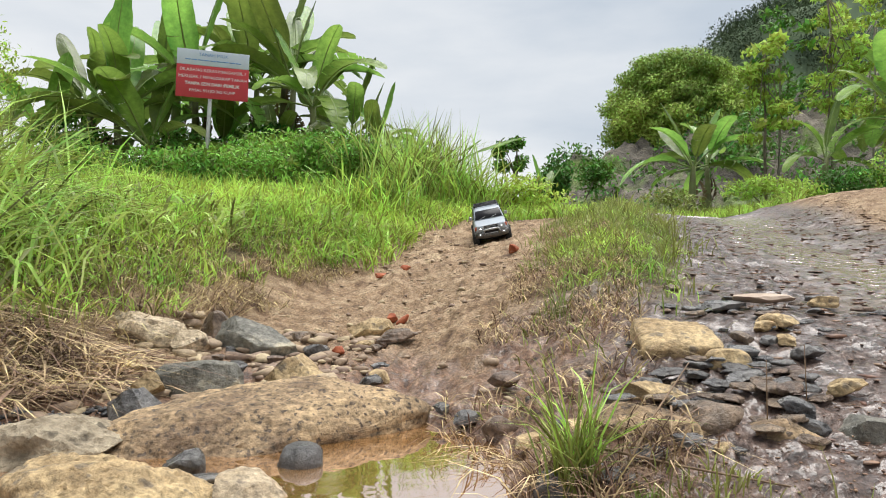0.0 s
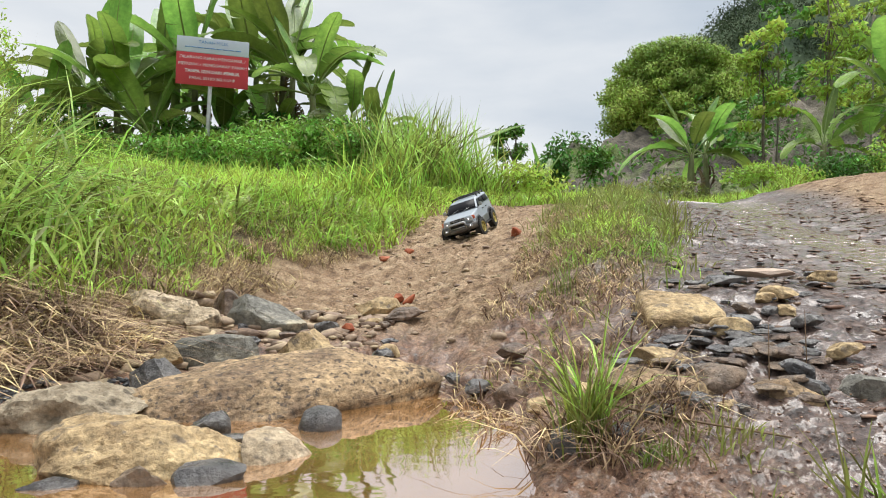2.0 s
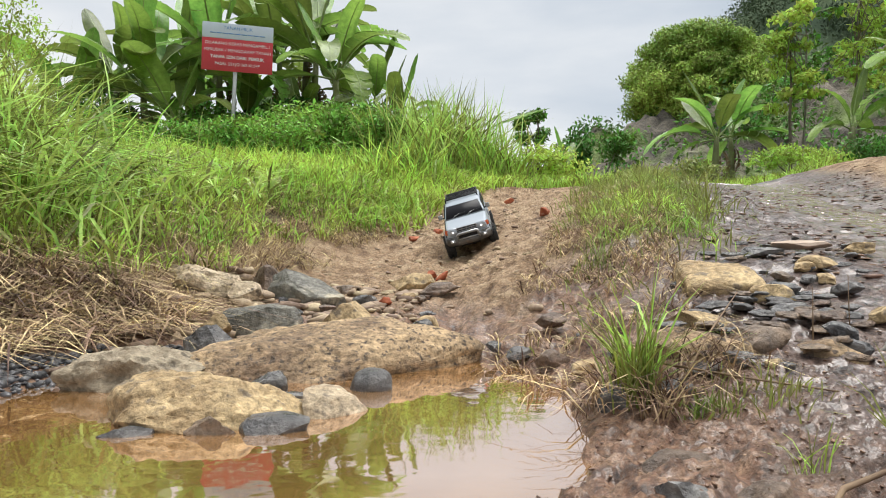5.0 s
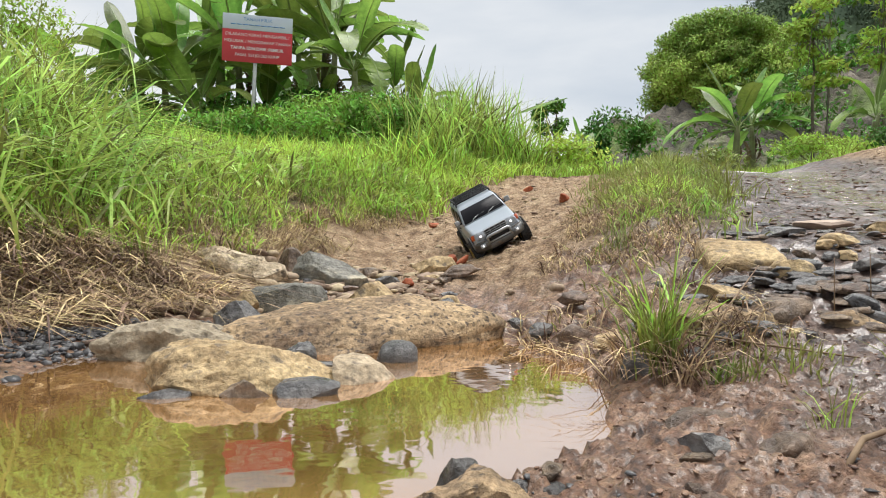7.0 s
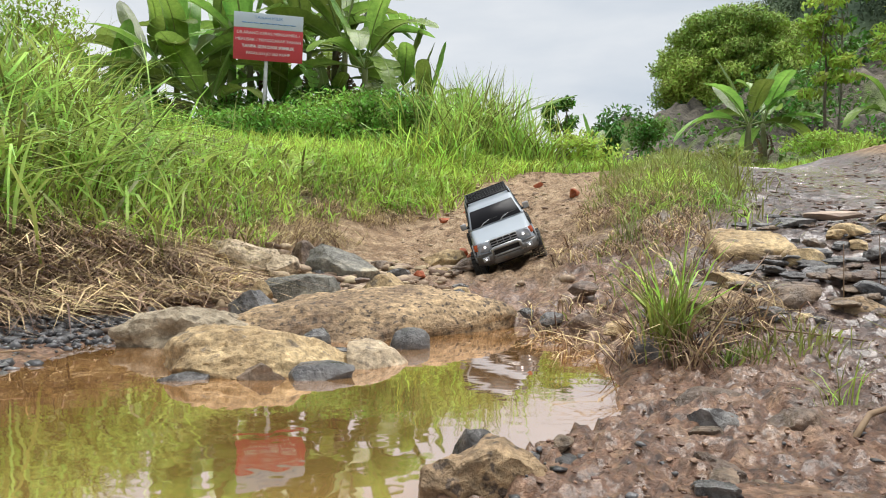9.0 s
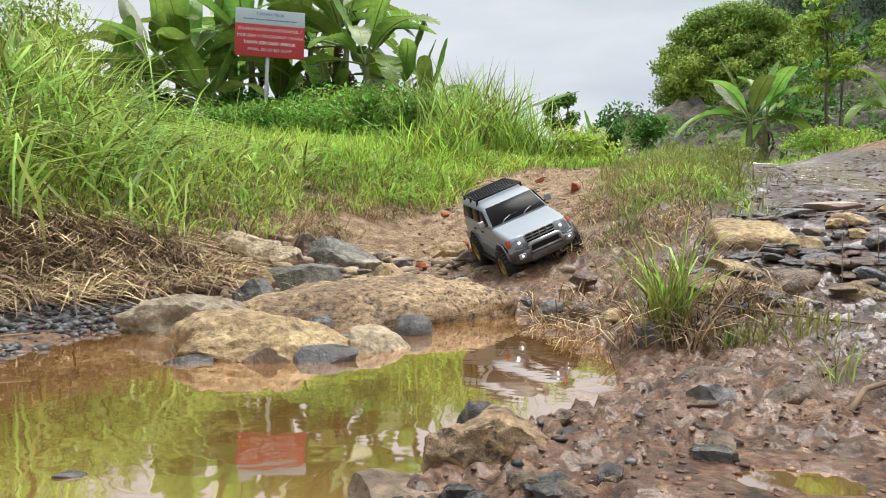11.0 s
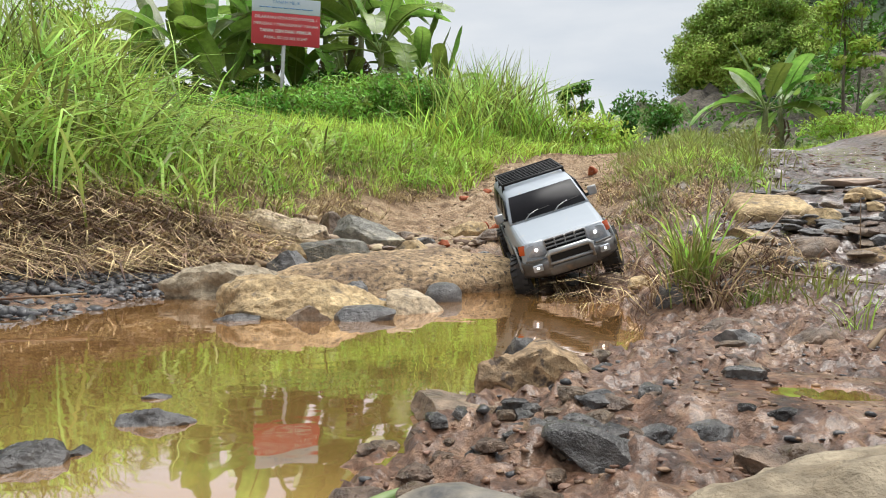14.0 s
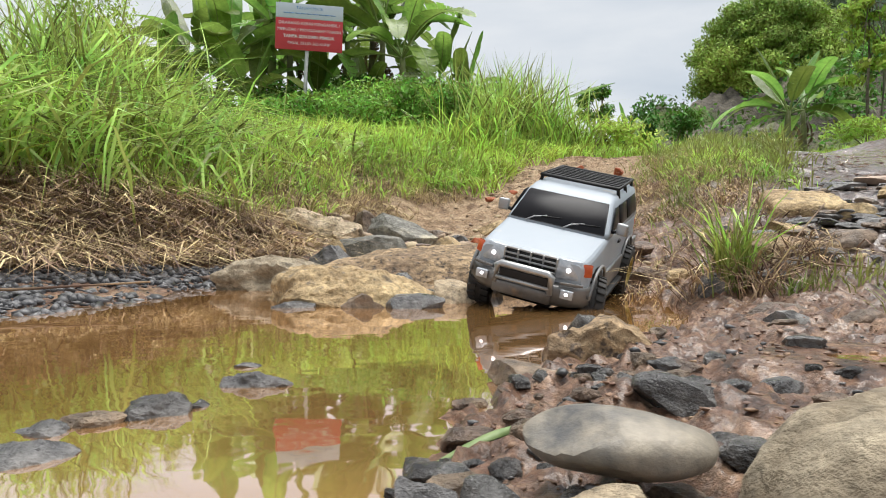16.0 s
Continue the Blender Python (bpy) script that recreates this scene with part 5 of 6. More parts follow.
P = scatter(26000, 0.0, 1.6, 1.15, 4.6, 307, lambda x, y: (shifted(x, y) > -0.10 + 0.1 * fbm(x, y, 4, 2, 24)) & (shifted(x, y) < 0.45) & clumpy(x, y, 4, -0.1, 18))
blades("mound_straw", P, 0.075, 0.0034, 1.6, ROOTS, "dry straw on the mound's flank", 47, droop=0.7)
P = scatter(20000, -2.4, -0.9, 0.75, 2.1, 308, lambda x, y: (ground_z(x, y) > 0.012) & (y > 1.05 - 0.3 * (x + 1.2)))
blades("fallen_straw", P, 0.11, 0.0054, 2.6, ROOTS, "fallen straw lying on the muddy shore", 48, droop=0.85)


def tuft(name, x, y, n, spread, h, w, mat, label, seed, lean=0.6):
    r = np.random.default_rng(seed)
    P = np.stack([x + r.normal(0, spread, n), y + r.normal(0, spread, n)], 1)
    ob = blades(name, P, h, w, lean, mat, label, seed)
    return tagged(ob, label, "grass tuft")


for i, (x, y, n, sp, h, w, mat, label) in enumerate((
        (0.205, 1.075, 110, 0.022, 0.17, 0.0048, MOUNDG, "upright green grass tuft on the pool's edge"), (0.215, 1.09, 60, 0.016, 0.22, 0.0055, GRASS, "yellowing grass tuft on the pool's edge"),
        (0.165, 1.11, 60, 0.03, 0.12, 0.004, ROOTS, "dry grass tuft drooping over the pool"), (0.29, 0.98, 70, 0.03, 0.045, 0.0042, MOUNDG, "low green grass tuft in the mud"),
        (0.39, 1.00, 90, 0.05, 0.045, 0.004, MOUNDG, "low green grass tuft in the mud"), (0.325, 0.725, 16, 0.012, 0.07, 0.003, GRASS, "small grass tuft in the mud"),
        (0.415, 0.70, 12, 0.006, 0.18, 0.004, MOUNDG, "tall thin grass stalks beside the road"), (0.47, 0.735, 12, 0.008, 0.11, 0.004, GRASS, "thin grass stalks beside the road"),
        (0.36, 2.22, 40, 0.025, 0.15, 0.004, MOUNDG, "yellow-green grass tuft on the mound's flank"), (0.33, 1.12, 70, 0.05, 0.10, 0.0035, ROOTS, "bent dry grass on the mound's foot"),
        (0.235, 1.02, 60, 0.03, 0.11, 0.0035, ROOTS, "bent dry grass over the stones"), (0.95, 2.9, 50, 0.03, 0.22, 0.005, MOUNDG, "tall grass tuft on the mound"),
        (1.15, 3.5, 60, 0.04, 0.26, 0.006, MOUNDG, "tall grass tuft on the mound"))):
    tuft("grass_tuft", x, y, n * (2 if mat is ROOTS else 1), sp * 0.8, h, w * 0.75, mat, label, 500 + i, 1.2 if mat is ROOTS else 0.5)
tuft("tall_grass", -3.1, 4.6, 260, 0.45, 0.9, 0.006, MOUNDG, "tall thin grass stalks on the bank", 570, 0.5)
tuft("tall_grass", -2.8, 3.1, 1500, 0.42, 0.62, 0.012, GRASS, "tall green grass on the bank", 572, 1.1)
tuft("tall_grass", -2.45, 3.0, 1300, 0.24, 0.82, 0.013, LUSH, "shoulder of very tall green grass on the bank", 573, 0.75)
tuft("tall_grass", -2.05, 2.35, 900, 0.32, 0.50, 0.012, LUSH, "tall grass stalks at the bank's edge", 571, 1.2)
P = scatter(17000, 0.2, 2.0, 2.1, 5.8, 311, lambda x, y: (np.abs(shifted(x, y) - 0.36 + 0.15 * fbm(x, y, 3, 2, 12)) < 0.30 * np.random.default_rng(4).random(len(x)) ** 0.5) & clumpy(x, y, 5, -0.1, 22))
blades("mound_green", P, 0.085, 0.005, 0.9, GRASS, "short fresh green grass on the mound", 49)
tuft("reed_clump", -0.30, 7.4, 900, 0.30, 0.95, 0.016, LUSH, "tall clump of reed-like grass behind the track", 560, 0.55)
tuft("reed_clump", 0.15, 7.2, 500, 0.22, 0.6, 0.014, GRASS, "clump of reed-like grass behind the track", 561, 0.6)
tuft("reed_clump", -0.55, 6.2, 350, 0.2, 0.5, 0.012, GRASS, "clump of reed-like grass behind the track", 562, 0.6)


# ---- leaves, shrubs, trees ----
def leaf_mass(centres, radii, n, size, seed, flat=0.5, skin=0.5):
    """Corners and faces of n small bent leaves spread near the skins of blobs."""
    r = np.random.default_rng(seed)
    c, rad = np.asarray(centres, float), np.asarray(radii, float)
    wgt = (rad[:, 0] * rad[:, 2]) / np.sum(rad[:, 0] * rad[:, 2])
    k = r.choice(len(c), n, p=wgt)
    d = r.normal(size=(n, 3))
    d /= np.linalg.norm(d, axis=1)[:, None]
    q = c[k] + d * rad[k] * (r.random(n) ** 0.35 * (0.85 + 0.3 * r.random(n)))[:, None]
    s = size * r.uniform(0.6, 1.4, n)
    t = r.normal(size=(n, 3)) + np.array([0, 0, -0.2])
    t /= np.linalg.norm(t, axis=1)[:, None]
    nn = r.normal(size=(n, 3)) * flat + np.array([0, 0, 1.0]) + d * skin
    b = np.cross(nn, t)
    b /= np.linalg.norm(b, axis=1)[:, None] + 1e-9
    up = np.cross(t, b)
    v = np.stack([q - t * s[:, None], q + b * (s * 0.42)[:, None] + up * (s * 0.12)[:, None], q + t * s[:, None], q - b * (s * 0.42)[:, None] + up * (s * 0.12)[:, None]], 1).reshape(-1, 3)
    o = (np.arange(n) * 4)[:, None]
    return v, np.concatenate([o + np.array([[0, 1, 2]]), o + np.array([[0, 2, 3]])])


def foliage(name, centres, radii, n, size, mat, seed, parent=None, skin=0.5):
    v, t = leaf_mass(centres, radii, n, size, seed, 0.5, skin)
    ob = sheet(name, v, None, t, mat)
    ob.parent = parent
    return ob


def shrub(x, y, w, h, n, size, mat, label, seed):
    r = random.Random(seed)
    z = float(ground_z(x, y))
    bush = new("shrub")
    bush.location = (x, y, z)
    cs = [(r.uniform(-w, w), r.uniform(-w, w) * 0.6, r.uniform(0.15, 0.8) * h) for _ in range(9)]
    foliage("leaves", cs, [(w * r.uniform(0.3, 0.6), w * 0.4, h * r.uniform(0.2, 0.4)) for _ in cs], n, size, mat, seed, bush)
    for c in cs[:4]:
        part("branch", tube([(c[0] * 0.3, c[1] * 0.3, -0.05), (c[0] * 0.7, c[1] * 0.7, c[2] * 0.5), c], [0.014, 0.01, 0.004], 5), BARK, bush)
    return tagged(bush, label, "shrub")


for i, (x, y, w, h, n, size, mat, label) in enumerate((
        (-2.2, 8.6, 0.9, 0.75, 6000, 0.035, WEEDS, "leafy green shrub behind the meadow"), (-1.2, 8.2, 0.8, 0.7, 6000, 0.035, WEEDS, "leafy green shrub behind the meadow"),
        (-0.7, 7.6, 0.6, 0.6, 3000, 0.03, WEEDS, "leafy green shrub behind the track"), (-5.0, 8.8, 0.9, 0.45, 3000, 0.035, YOUNG, "light green creeping shrub"),
        (-3.4, 10.1, 0.9, 0.6, 3500, 0.035, SHRUB, "leafy shrub below the banana plants"), (-5.6, 8.0, 1.2, 0.6, 3000, 0.035, YOUNG, "light green creeping shrub"),
        (0.55, 7.6, 0.6, 0.35, 1800, 0.03, YOUNG, "low light green shrub behind the crest"), (5.4, 8.6, 0.7, 0.6, 3200, 0.03, SHRUB, "dark green shrub beside the road"),
        (4.4, 8.8, 0.6, 0.5, 3000, 0.03, YOUNG, "green shrub beside the road"), (6.3, 8.4, 0.9, 0.9, 4600, 0.035, YOUNG, "green shrub beside the road"),
        (3.3, 9.8, 0.6, 0.45, 1800, 0.03, MOUNDG, "yellowish shrub below the banana plants"), (-5.5, 7.6, 0.55, 2.0, 4200, 0.03, YOUNG, "tall leafy bush on the bank"), (-4.6, 10.6, 1.2, 1.0, 5200, 0.05, SHRUB, "dark undergrowth below the banana plants"),
        (-2.6, 10.9, 1.3, 1.1, 6200, 0.05, SHRUB, "dark undergrowth below the banana plants"), (-0.9, 10.6, 0.8, 0.7, 3600, 0.045, SHRUB, "dark undergrowth below the banana plants"),
        (2.6, 14.0, 0.7, 1.1, 3500, 0.05, SHRUB, "dark bush in front of the cliff"), (-2.7, 8.0, 0.8, 0.5, 5200, 0.033, WEEDS, "spreading leafy green weeds behind the meadow"),
        (-1.7, 7.5, 0.8, 0.45, 4800, 0.03, WEEDS, "spreading leafy green weeds behind the meadow"), (-3.9, 8.6, 0.8, 0.55, 4600, 0.035, WEEDS, "spreading leafy green weeds behind the meadow"))):
    shrub(x, y, w, h, n, size, mat, label, 600 + i)


def tree(name, x, y, z0, trunk, blobs, n, size, leaf_mat, bark, label, seed, thick=0.12, limbs=True, skin=0.5):
    """A tapered trunk with limbs to each clump of the crown."""
    t = new(name)
    tagged(t, label, "tree")
    r = random.Random(seed)
    top = Vector((x + r.uniform(-0.1, 0.1), y, z0 + trunk))
    pts = [Vector((x, y, z0)).lerp(top, k / 5) + Vector((r.uniform(-0.03, 0.03), r.uniform(-0.03, 0.03), 0)) * trunk * 0.4 for k in range(6)]
    part("trunk", tube(pts, [thick * (1 - 0.12 * k) for k in range(6)], 9), bark, t)
    if limbs:
        for c, _ in blobs[:14]:
            start = pts[r.choice((3, 4, 5))]
            mid = start.lerp(Vector(c), 0.5) + Vector((0, 0, 0.1))
            part("limb", tube([start, mid, c], [thick * 0.4, thick * 0.25, thick * 0.08], 6), bark, t)
    foliage("crown", [c for c, _ in blobs], [q for _, q in blobs], n, size, leaf_mat, seed, t, skin)
    return t


r = random.Random(77)
blobs = []
for k in range(78):
    a, e = 2.39996 * k, math.asin(-0.66 + 1.64 * (k + 0.5) / 78)
    w = r.uniform(0.80, 1.06)
    cx, cy, cz = 7.50 + 1.95 * w * math.cos(a) * math.cos(e), 22 + 1.8 * w * math.sin(a) * math.cos(e), 5.0 + 1.95 * w * math.sin(e)
    q = r.uniform(0.36, 0.72)
    blobs.append(((cx, cy, cz), (q, q, q * 0.55)))
blobs.append(((7.50, 22, 4.9), (1.8, 1.6, 1.4)))
tree("round_tree", 7.50, 22, 2.2, 2.4, blobs, 130000, 0.05, CANOPY, BARK, "big dome-shaped tree with dense olive-green leaves", 700, 0.2, skin=1.6)
blobs = [((1.38 + r.uniform(-0.35, 0.35), 13.0 + r.uniform(-0.2, 0.2), 2.35 + r.uniform(-0.15, 0.35)), (0.16, 0.16, 0.12)) for _ in range(9)]
tree("small_tree", 1.35, 13.0, 1.3, 0.9, blobs, 1500, 0.045, SHRUB, BARK, "small dark tree behind the crest", 701, 0.03)
for i, (x, y, h, n, w) in enumerate(((4.85, 10.4, 2.5, 2600, 0.28), (5.35, 11.0, 3.0, 1600, 0.3), (5.9, 10.5, 3.4, 1800, 0.35), (6.5, 11.5, 3.4, 1800, 0.45), (7.1, 10.6, 3.2, 2200, 0.5), (7.8, 12.5, 3.4, 2600, 0.6), (8.3, 11.2, 3.0, 2400, 0.5), (9.0, 13.5, 4.0, 2600, 0.6))):
    z = float(ground_z(x, y))
    blobs = [((x + r.uniform(-w, w), y + r.uniform(-w, w), z + h * (0.45 + 0.6 * k / 12)), (0.2 * r.uniform(0.5, 1.2), 0.2, 0.07)) for k in range(13) for _ in range(2)]
    tree("sapling", x, y, z, h * 0.95, blobs, int(n * 0.55), 0.055, YOUNG if i != 1 else SHRUB, PALEBARK if i % 2 else BARK, "thin young tree with tiers of light green leaves", 710 + i, 0.028)


# ---- banana plants ----
def banana_leaf_meshes(kind):
    """A long blade arched along its midrib, folded in a V, torn into strips."""
    r = random.Random(900 + kind)
    L, n, across = 1.0, 26, 3
    droop, torn, half = (0.75, 1.15, 1.5, 0.3, 1.35)[kind], (0.05, 0.22, 0.75, 0.0, 0.5)[kind], (0.132, 0.125, 0.12, 0.11, 0.122)[kind]
    pts, th, p = [], radians(0), Vector((0, 0, 0))
    for k in range(n + 1):
        t = k / n
        pts.append((p.copy(), th))
        th = radians(droop * 75 * t ** 1.35)
        p = p + Vector((math.sin(th), 0, math.cos(th))) * (L / n)
    blade, rib = bmesh.new(), bmesh.new()
    for s in (-1, 1):
        rows, gap = [], 0
        for k, (q, a) in enumerate(pts):
            t = max((k / n - 0.20) / 0.80, 0.0)
            w = half * max(min(t / 0.30, 1.0) ** 0.55 * (1 - max(0.0, (t - 0.55) / 0.45) ** 2.0) ** 0.5, 0.04)
            fall = 0.22 + 0.30 * torn + 0.10 * r.random() + 0.25 * math.sin(3 * t + kind)
            row = []
            for j in range(across + 1):
                f = j / across
                nrm = Vector((math.cos(a), 0, -math.sin(a)))
                row.append(q + Vector((0, s, 0)) * w * f * (1 - 0.2 * f * fall) - nrm * (-(0.25) * w * f + fall * w * f * f * 1.1))
            rows.append(row)
        for k in range(n):
            if k < 5:
                continue
            cut = r.random() < torn
            shrink = 0.82 if cut else 1.0
            a, b = rows[k], rows[k + 1]
            va = [blade.verts.new(v) for v in a]
            vb = [blade.verts.new(b[j].lerp(a[j], (1 - shrink) * j / across)) for j in range(across + 1)]
            if cut:
                sag = r.uniform(0, 0.05) * torn
                for j, (p1, p2) in enumerate(zip(va, vb)):
                    p1.co.z -= sag * j / across
                    p2.co.z -= sag * j / across
            for j in range(across):
                blade.faces.new((va[j], va[j + 1], vb[j + 1], vb[j]) if s > 0 else (vb[j], vb[j + 1], va[j + 1], va[j]))
    bmesh.ops.remove_doubles(blade, verts=blade.verts[:], dist=0.0004)
    tube([q for q, _ in pts[::2]], [0.013 * (1 - 0.9 * k / 13) for k in range(len(pts[::2]))], 5, rib)
    out = []
    for nm, bm, mat in (("leaf", blade, BANANA), ("midrib", rib, RIB)):
        me = bpy.data.meshes.new(nm)
        bm.to_mesh(me)
        bm.free()
        me.polygons.foreach_set("use_smooth", [True] * len(me.polygons))
        me.materials.append(mat)
        out.append(me)
    return out


LEAVES = [banana_leaf_meshes(k) for k in range(5)]
DEAD = LEAVES[2][0].copy()
DEAD.materials.clear()
DEAD.materials.append(DEADLEAF)


def banana(x, y, z, stem, leaves, seed, label, dead=2, thick=0.10):
    """leaves: rows of heading (degrees), rise from the vertical (degrees), length, kind."""
    plant = new("banana_plant")
    tagged(plant, label, "banana plant")
    plant.matrix_world = pose(x, y, z)
    r = random.Random(seed)
    lean = (r.uniform(-0.08, 0.08) * stem, r.uniform(-0.05, 0.05) * stem)
    part("stem", tube([(lean[0] * k / 5, lean[1] * k / 5, -0.15 + (stem + 0.2) * k / 5) for k in range(6)], [thick * (1 - 0.12 * k) for k in range(6)], 10), STEM, plant, "sheathed green-brown stem")
    for turn, tilt, length, kind in leaves:
        m = pose(lean[0], lean[1], stem, 0, 0, turn) @ pose(0, 0, 0, r.uniform(-22, 22), tilt, r.uniform(-14, 14)) @ Matrix.Diagonal((length, length * r.uniform(0.8, 1.12), length, 1))
        lf = new("leaf", LEAVES[kind][0])
        lf.parent = plant
        lf.matrix_basis = m
        rb = new("midrib", LEAVES[kind][1])
        rb.parent = lf
    for _ in range(dead):
        lf = new("dead_leaf", DEAD)
        lf.parent = plant
        lf.matrix_basis = pose(lean[0], lean[1], stem * r.uniform(0.75, 0.98), 0, 0, r.uniform(0, 360)) @ pose(0, 0, 0, 0, r.uniform(120, 165), 0) @ Matrix.Diagonal((0.8, 0.5, 0.8, 1))
        tagged(lf, "brown withered leaf")
    return plant


def crown(seed, n, length, spread=(4, 88)):
    r = random.Random(seed)
    n = max(6, int(n * 0.9))
    rows = []
    for k in range(n):
        t = k / max(n - 1, 1)
        rows.append((137.5 * k + r.uniform(-25, 25), spread[0] + (spread[1] - spread[0]) * t + r.uniform(-6, 6), length * r.uniform(0.8, 1.15), 3 if t < 0.16 else 0 if t < 0.45 else r.choice((0, 1, 1, 4, 2))))
    return rows


PLANTS = (
    (-4.75, 10.2, 0.85, 13, 1.95, 801), (-4.25, 10.0, 0.40, 10, 1.45, 802), (-5.45, 10.8, 1.05, 12, 2.0, 803), (-3.95, 11.0, 1.35, 12, 1.95, 804), (-3.05, 11.2, 1.55, 13, 2.0, 805),
    (-2.45, 10.8, 1.45, 12, 1.9, 806), (-1.95, 10.5, 1.15, 11, 1.65, 807), (-1.45, 10.9, 0.75, 9, 1.35, 808), (-0.95, 10.4, 0.35, 7, 1.2, 809), (-2.8, 11.8, 1.9, 10, 1.9, 810), (-3.6, 12.0, 1.7, 10, 1.8, 811),
    (-4.6, 11.6, 1.4, 10, 1.9, 812), (-3.5, 10.9, 0.5, 8, 1.2, 814), (-2.7, 10.9, 0.45, 8, 1.2, 815), (-5.9, 10.4, 0.5, 9, 1.6, 816),
)
for x, y, stem, n, length, seed in PLANTS:
    banana(x, y, float(ground_z(x, y)) - 0.05, stem + 0.25, crown(seed, n + 2, length * 0.92, (10, 76)), seed, "banana plant with broad arching torn leaves", 5)
banana(-1.15, 9.9, float(ground_z(-1.15, 9.9)), 0.5, [(20, 6, 1.25, 3), (40, 40, 1.2, 0), (200, 48, 1.2, 1), (0, 58, 1.1, 4), (150, 70, 1.1, 1)], 819, "banana plant with one tall upright leaf", 1, 0.07)
banana(0.05, 9.6, float(ground_z(0.05, 9.6)), 0.35, [(5, 58, 1.35, 3), (10, 40, 0.7, 3), (190, 50, 0.8, 1)], 820, "young banana plant with one long arching leaf", 0, 0.06)
banana(1.75, 12.0, float(ground_z(1.75, 12.0)), 0.2, [(0, 20, 0.75, 3), (180, 30, 0.7, 0), (90, 25, 0.7, 3), (200, 10, 0.8, 3)], 821, "young banana plant with upright leaves", 0, 0.06)
banana(4.0, 11.2, float(ground_z(4.0, 11.2)), 0.85, [(170, 16, 1.25, 3), (10, 20, 1.2, 3), (190, 34, 1.15, 0), (0, 40, 1.25, 0), (180, 68, 1.4, 1), (0, 72, 1.4, 1), (90, 30, 1.1, 3), (270, 36, 1.1, 0), (165, 95, 1.3, 2)], 822,
       "banana plant with pale upright leaves above the mound", 2, 0.09)
banana(4.45, 11.6, float(ground_z(4.45, 11.6)), 0.85, crown(823, 8, 1.25), 823, "banana plant beside the road", 2, 0.08)
for x, y, stem, n, length, seed in ((6.0, 9.2, 1.3, 7, 1.3, 824), (6.6, 9.9, 1.6, 8, 1.4, 825), (5.3, 9.6, 0.8, 6, 1.0, 826), (7.2, 9.4, 1.4, 8, 1.4, 827)):
    banana(x, y, float(ground_z(x, y)) - 0.2, stem, crown(seed, n, length), seed, "banana plant among young trees beside the road", 2)


# ---- twigs, a fallen leaf and a bamboo pole ----
def twig(points, radius, mat, label):
    return tagged(part("twig", tube(points, radius, 6), mat), label, "twig")


twig([(0.27, 0.60, 0.0), (0.31, 0.64, 0.022), (0.37, 0.67, 0.03), (0.45, 0.66, 0.05)], [0.004, 0.0035, 0.003, 0.002], STRAW, "dry bent twig lying on the mud")
twig([(0.26, 1.03, 0.04), (0.35, 1.15, 0.115), (0.46, 1.30, 0.18)], [0.0025, 0.002, 0.0012], STRAW, "long dry stalk leaning over the stones")
twig([(0.24, 1.10, 0.075), (0.36, 1.04, 0.062), (0.50, 0.98, 0.05)], [0.0024, 0.002, 0.0014], STRAW, "dry stalk lying across the mound's foot")
twig([(0.17, 1.12, 0.02), (0.25, 1.06, 0.04), (0.31, 1.05, 0.03)], [0.005, 0.0045, 0.003], BARK, "short brown root beside the pool")
twig([(-1.35, 0.80, 0.01), (-1.12, 0.90, 0.004), (-0.92, 1.02, 0.012)], [0.0025, 0.003, 0.002], STRAW, "long straw lying along the shore")
twig([(0.56, 1.20, 0.08), (0.558, 1.20, 0.20)], [0.0012, 0.0007], STRAW, "thin upright dry stalk beside the road")
twig([(0.66, 1.26, 0.09), (0.655, 1.26, 0.22)], [0.0012, 0.0007], STRAW, "thin upright dry stalk beside the road")


def fallen_leaf():
    bm = bmesh.new()
    rows = []
    for k in range(9):
        t = k / 8
        w = 0.0055 * math.sin(math.pi * (0.08 + 0.88 * t)) + 0.0008
        c = Vector((-0.256 + 0.058 * t, 0.142 + 0.045 * t, -0.026 + 0.016 * t + 0.004 * math.sin(3.0 * t)))
        side = Vector((0.55, -0.6, 0.25 * math.sin(5 * t))).normalized()
        rows.append([bm.verts.new(c - side * w), bm.verts.new(c + Vector((0, 0, 0.0025))), bm.verts.new(c + side * w)])
    for a, b in zip(rows, rows[1:]):
        for i in range(2):
            bm.faces.new((a[i], a[i + 1], b[i + 1], b[i]))
    ob = part("fallen_leaf", bm, LEAFPALE)
    ob.modifiers.new("thickness", "SOLIDIFY").thickness = 0.0006
    return tagged(ob, "pale green leaf blade bent over pebbles", "leaf")


fallen_leaf()
bamboo = part("bamboo_pole", tube([(-4.32, 11.1, 1.2), (-4.30, 11.1, 3.0), (-4.30, 11.1, 4.9)], [0.075, 0.07, 0.065], 12), RIB)
tagged(bamboo, "pale yellow-green bamboo pole among banana plants", "bamboo")


# ---- the hillside behind: bare rock below, woods above ----
def hillside(name, x0, x1, y0, y1, nx, ny, height, mat, label):
    X, Y = np.meshgrid(np.linspace(x0, x1, nx), np.linspace(y0, y1, ny))
    Z = height(X, Y)
    idx = np.arange(nx * ny).reshape(ny, nx)
    q = np.stack([idx[:-1, :-1], idx[:-1, 1:], idx[1:, 1:], idx[1:, :-1]], -1).reshape(-1, 4)
    return tagged(sheet(name, np.stack([X, Y, Z], -1).reshape(-1, 3), q, None, mat, smooth=True), label, "hill", kind="structure")


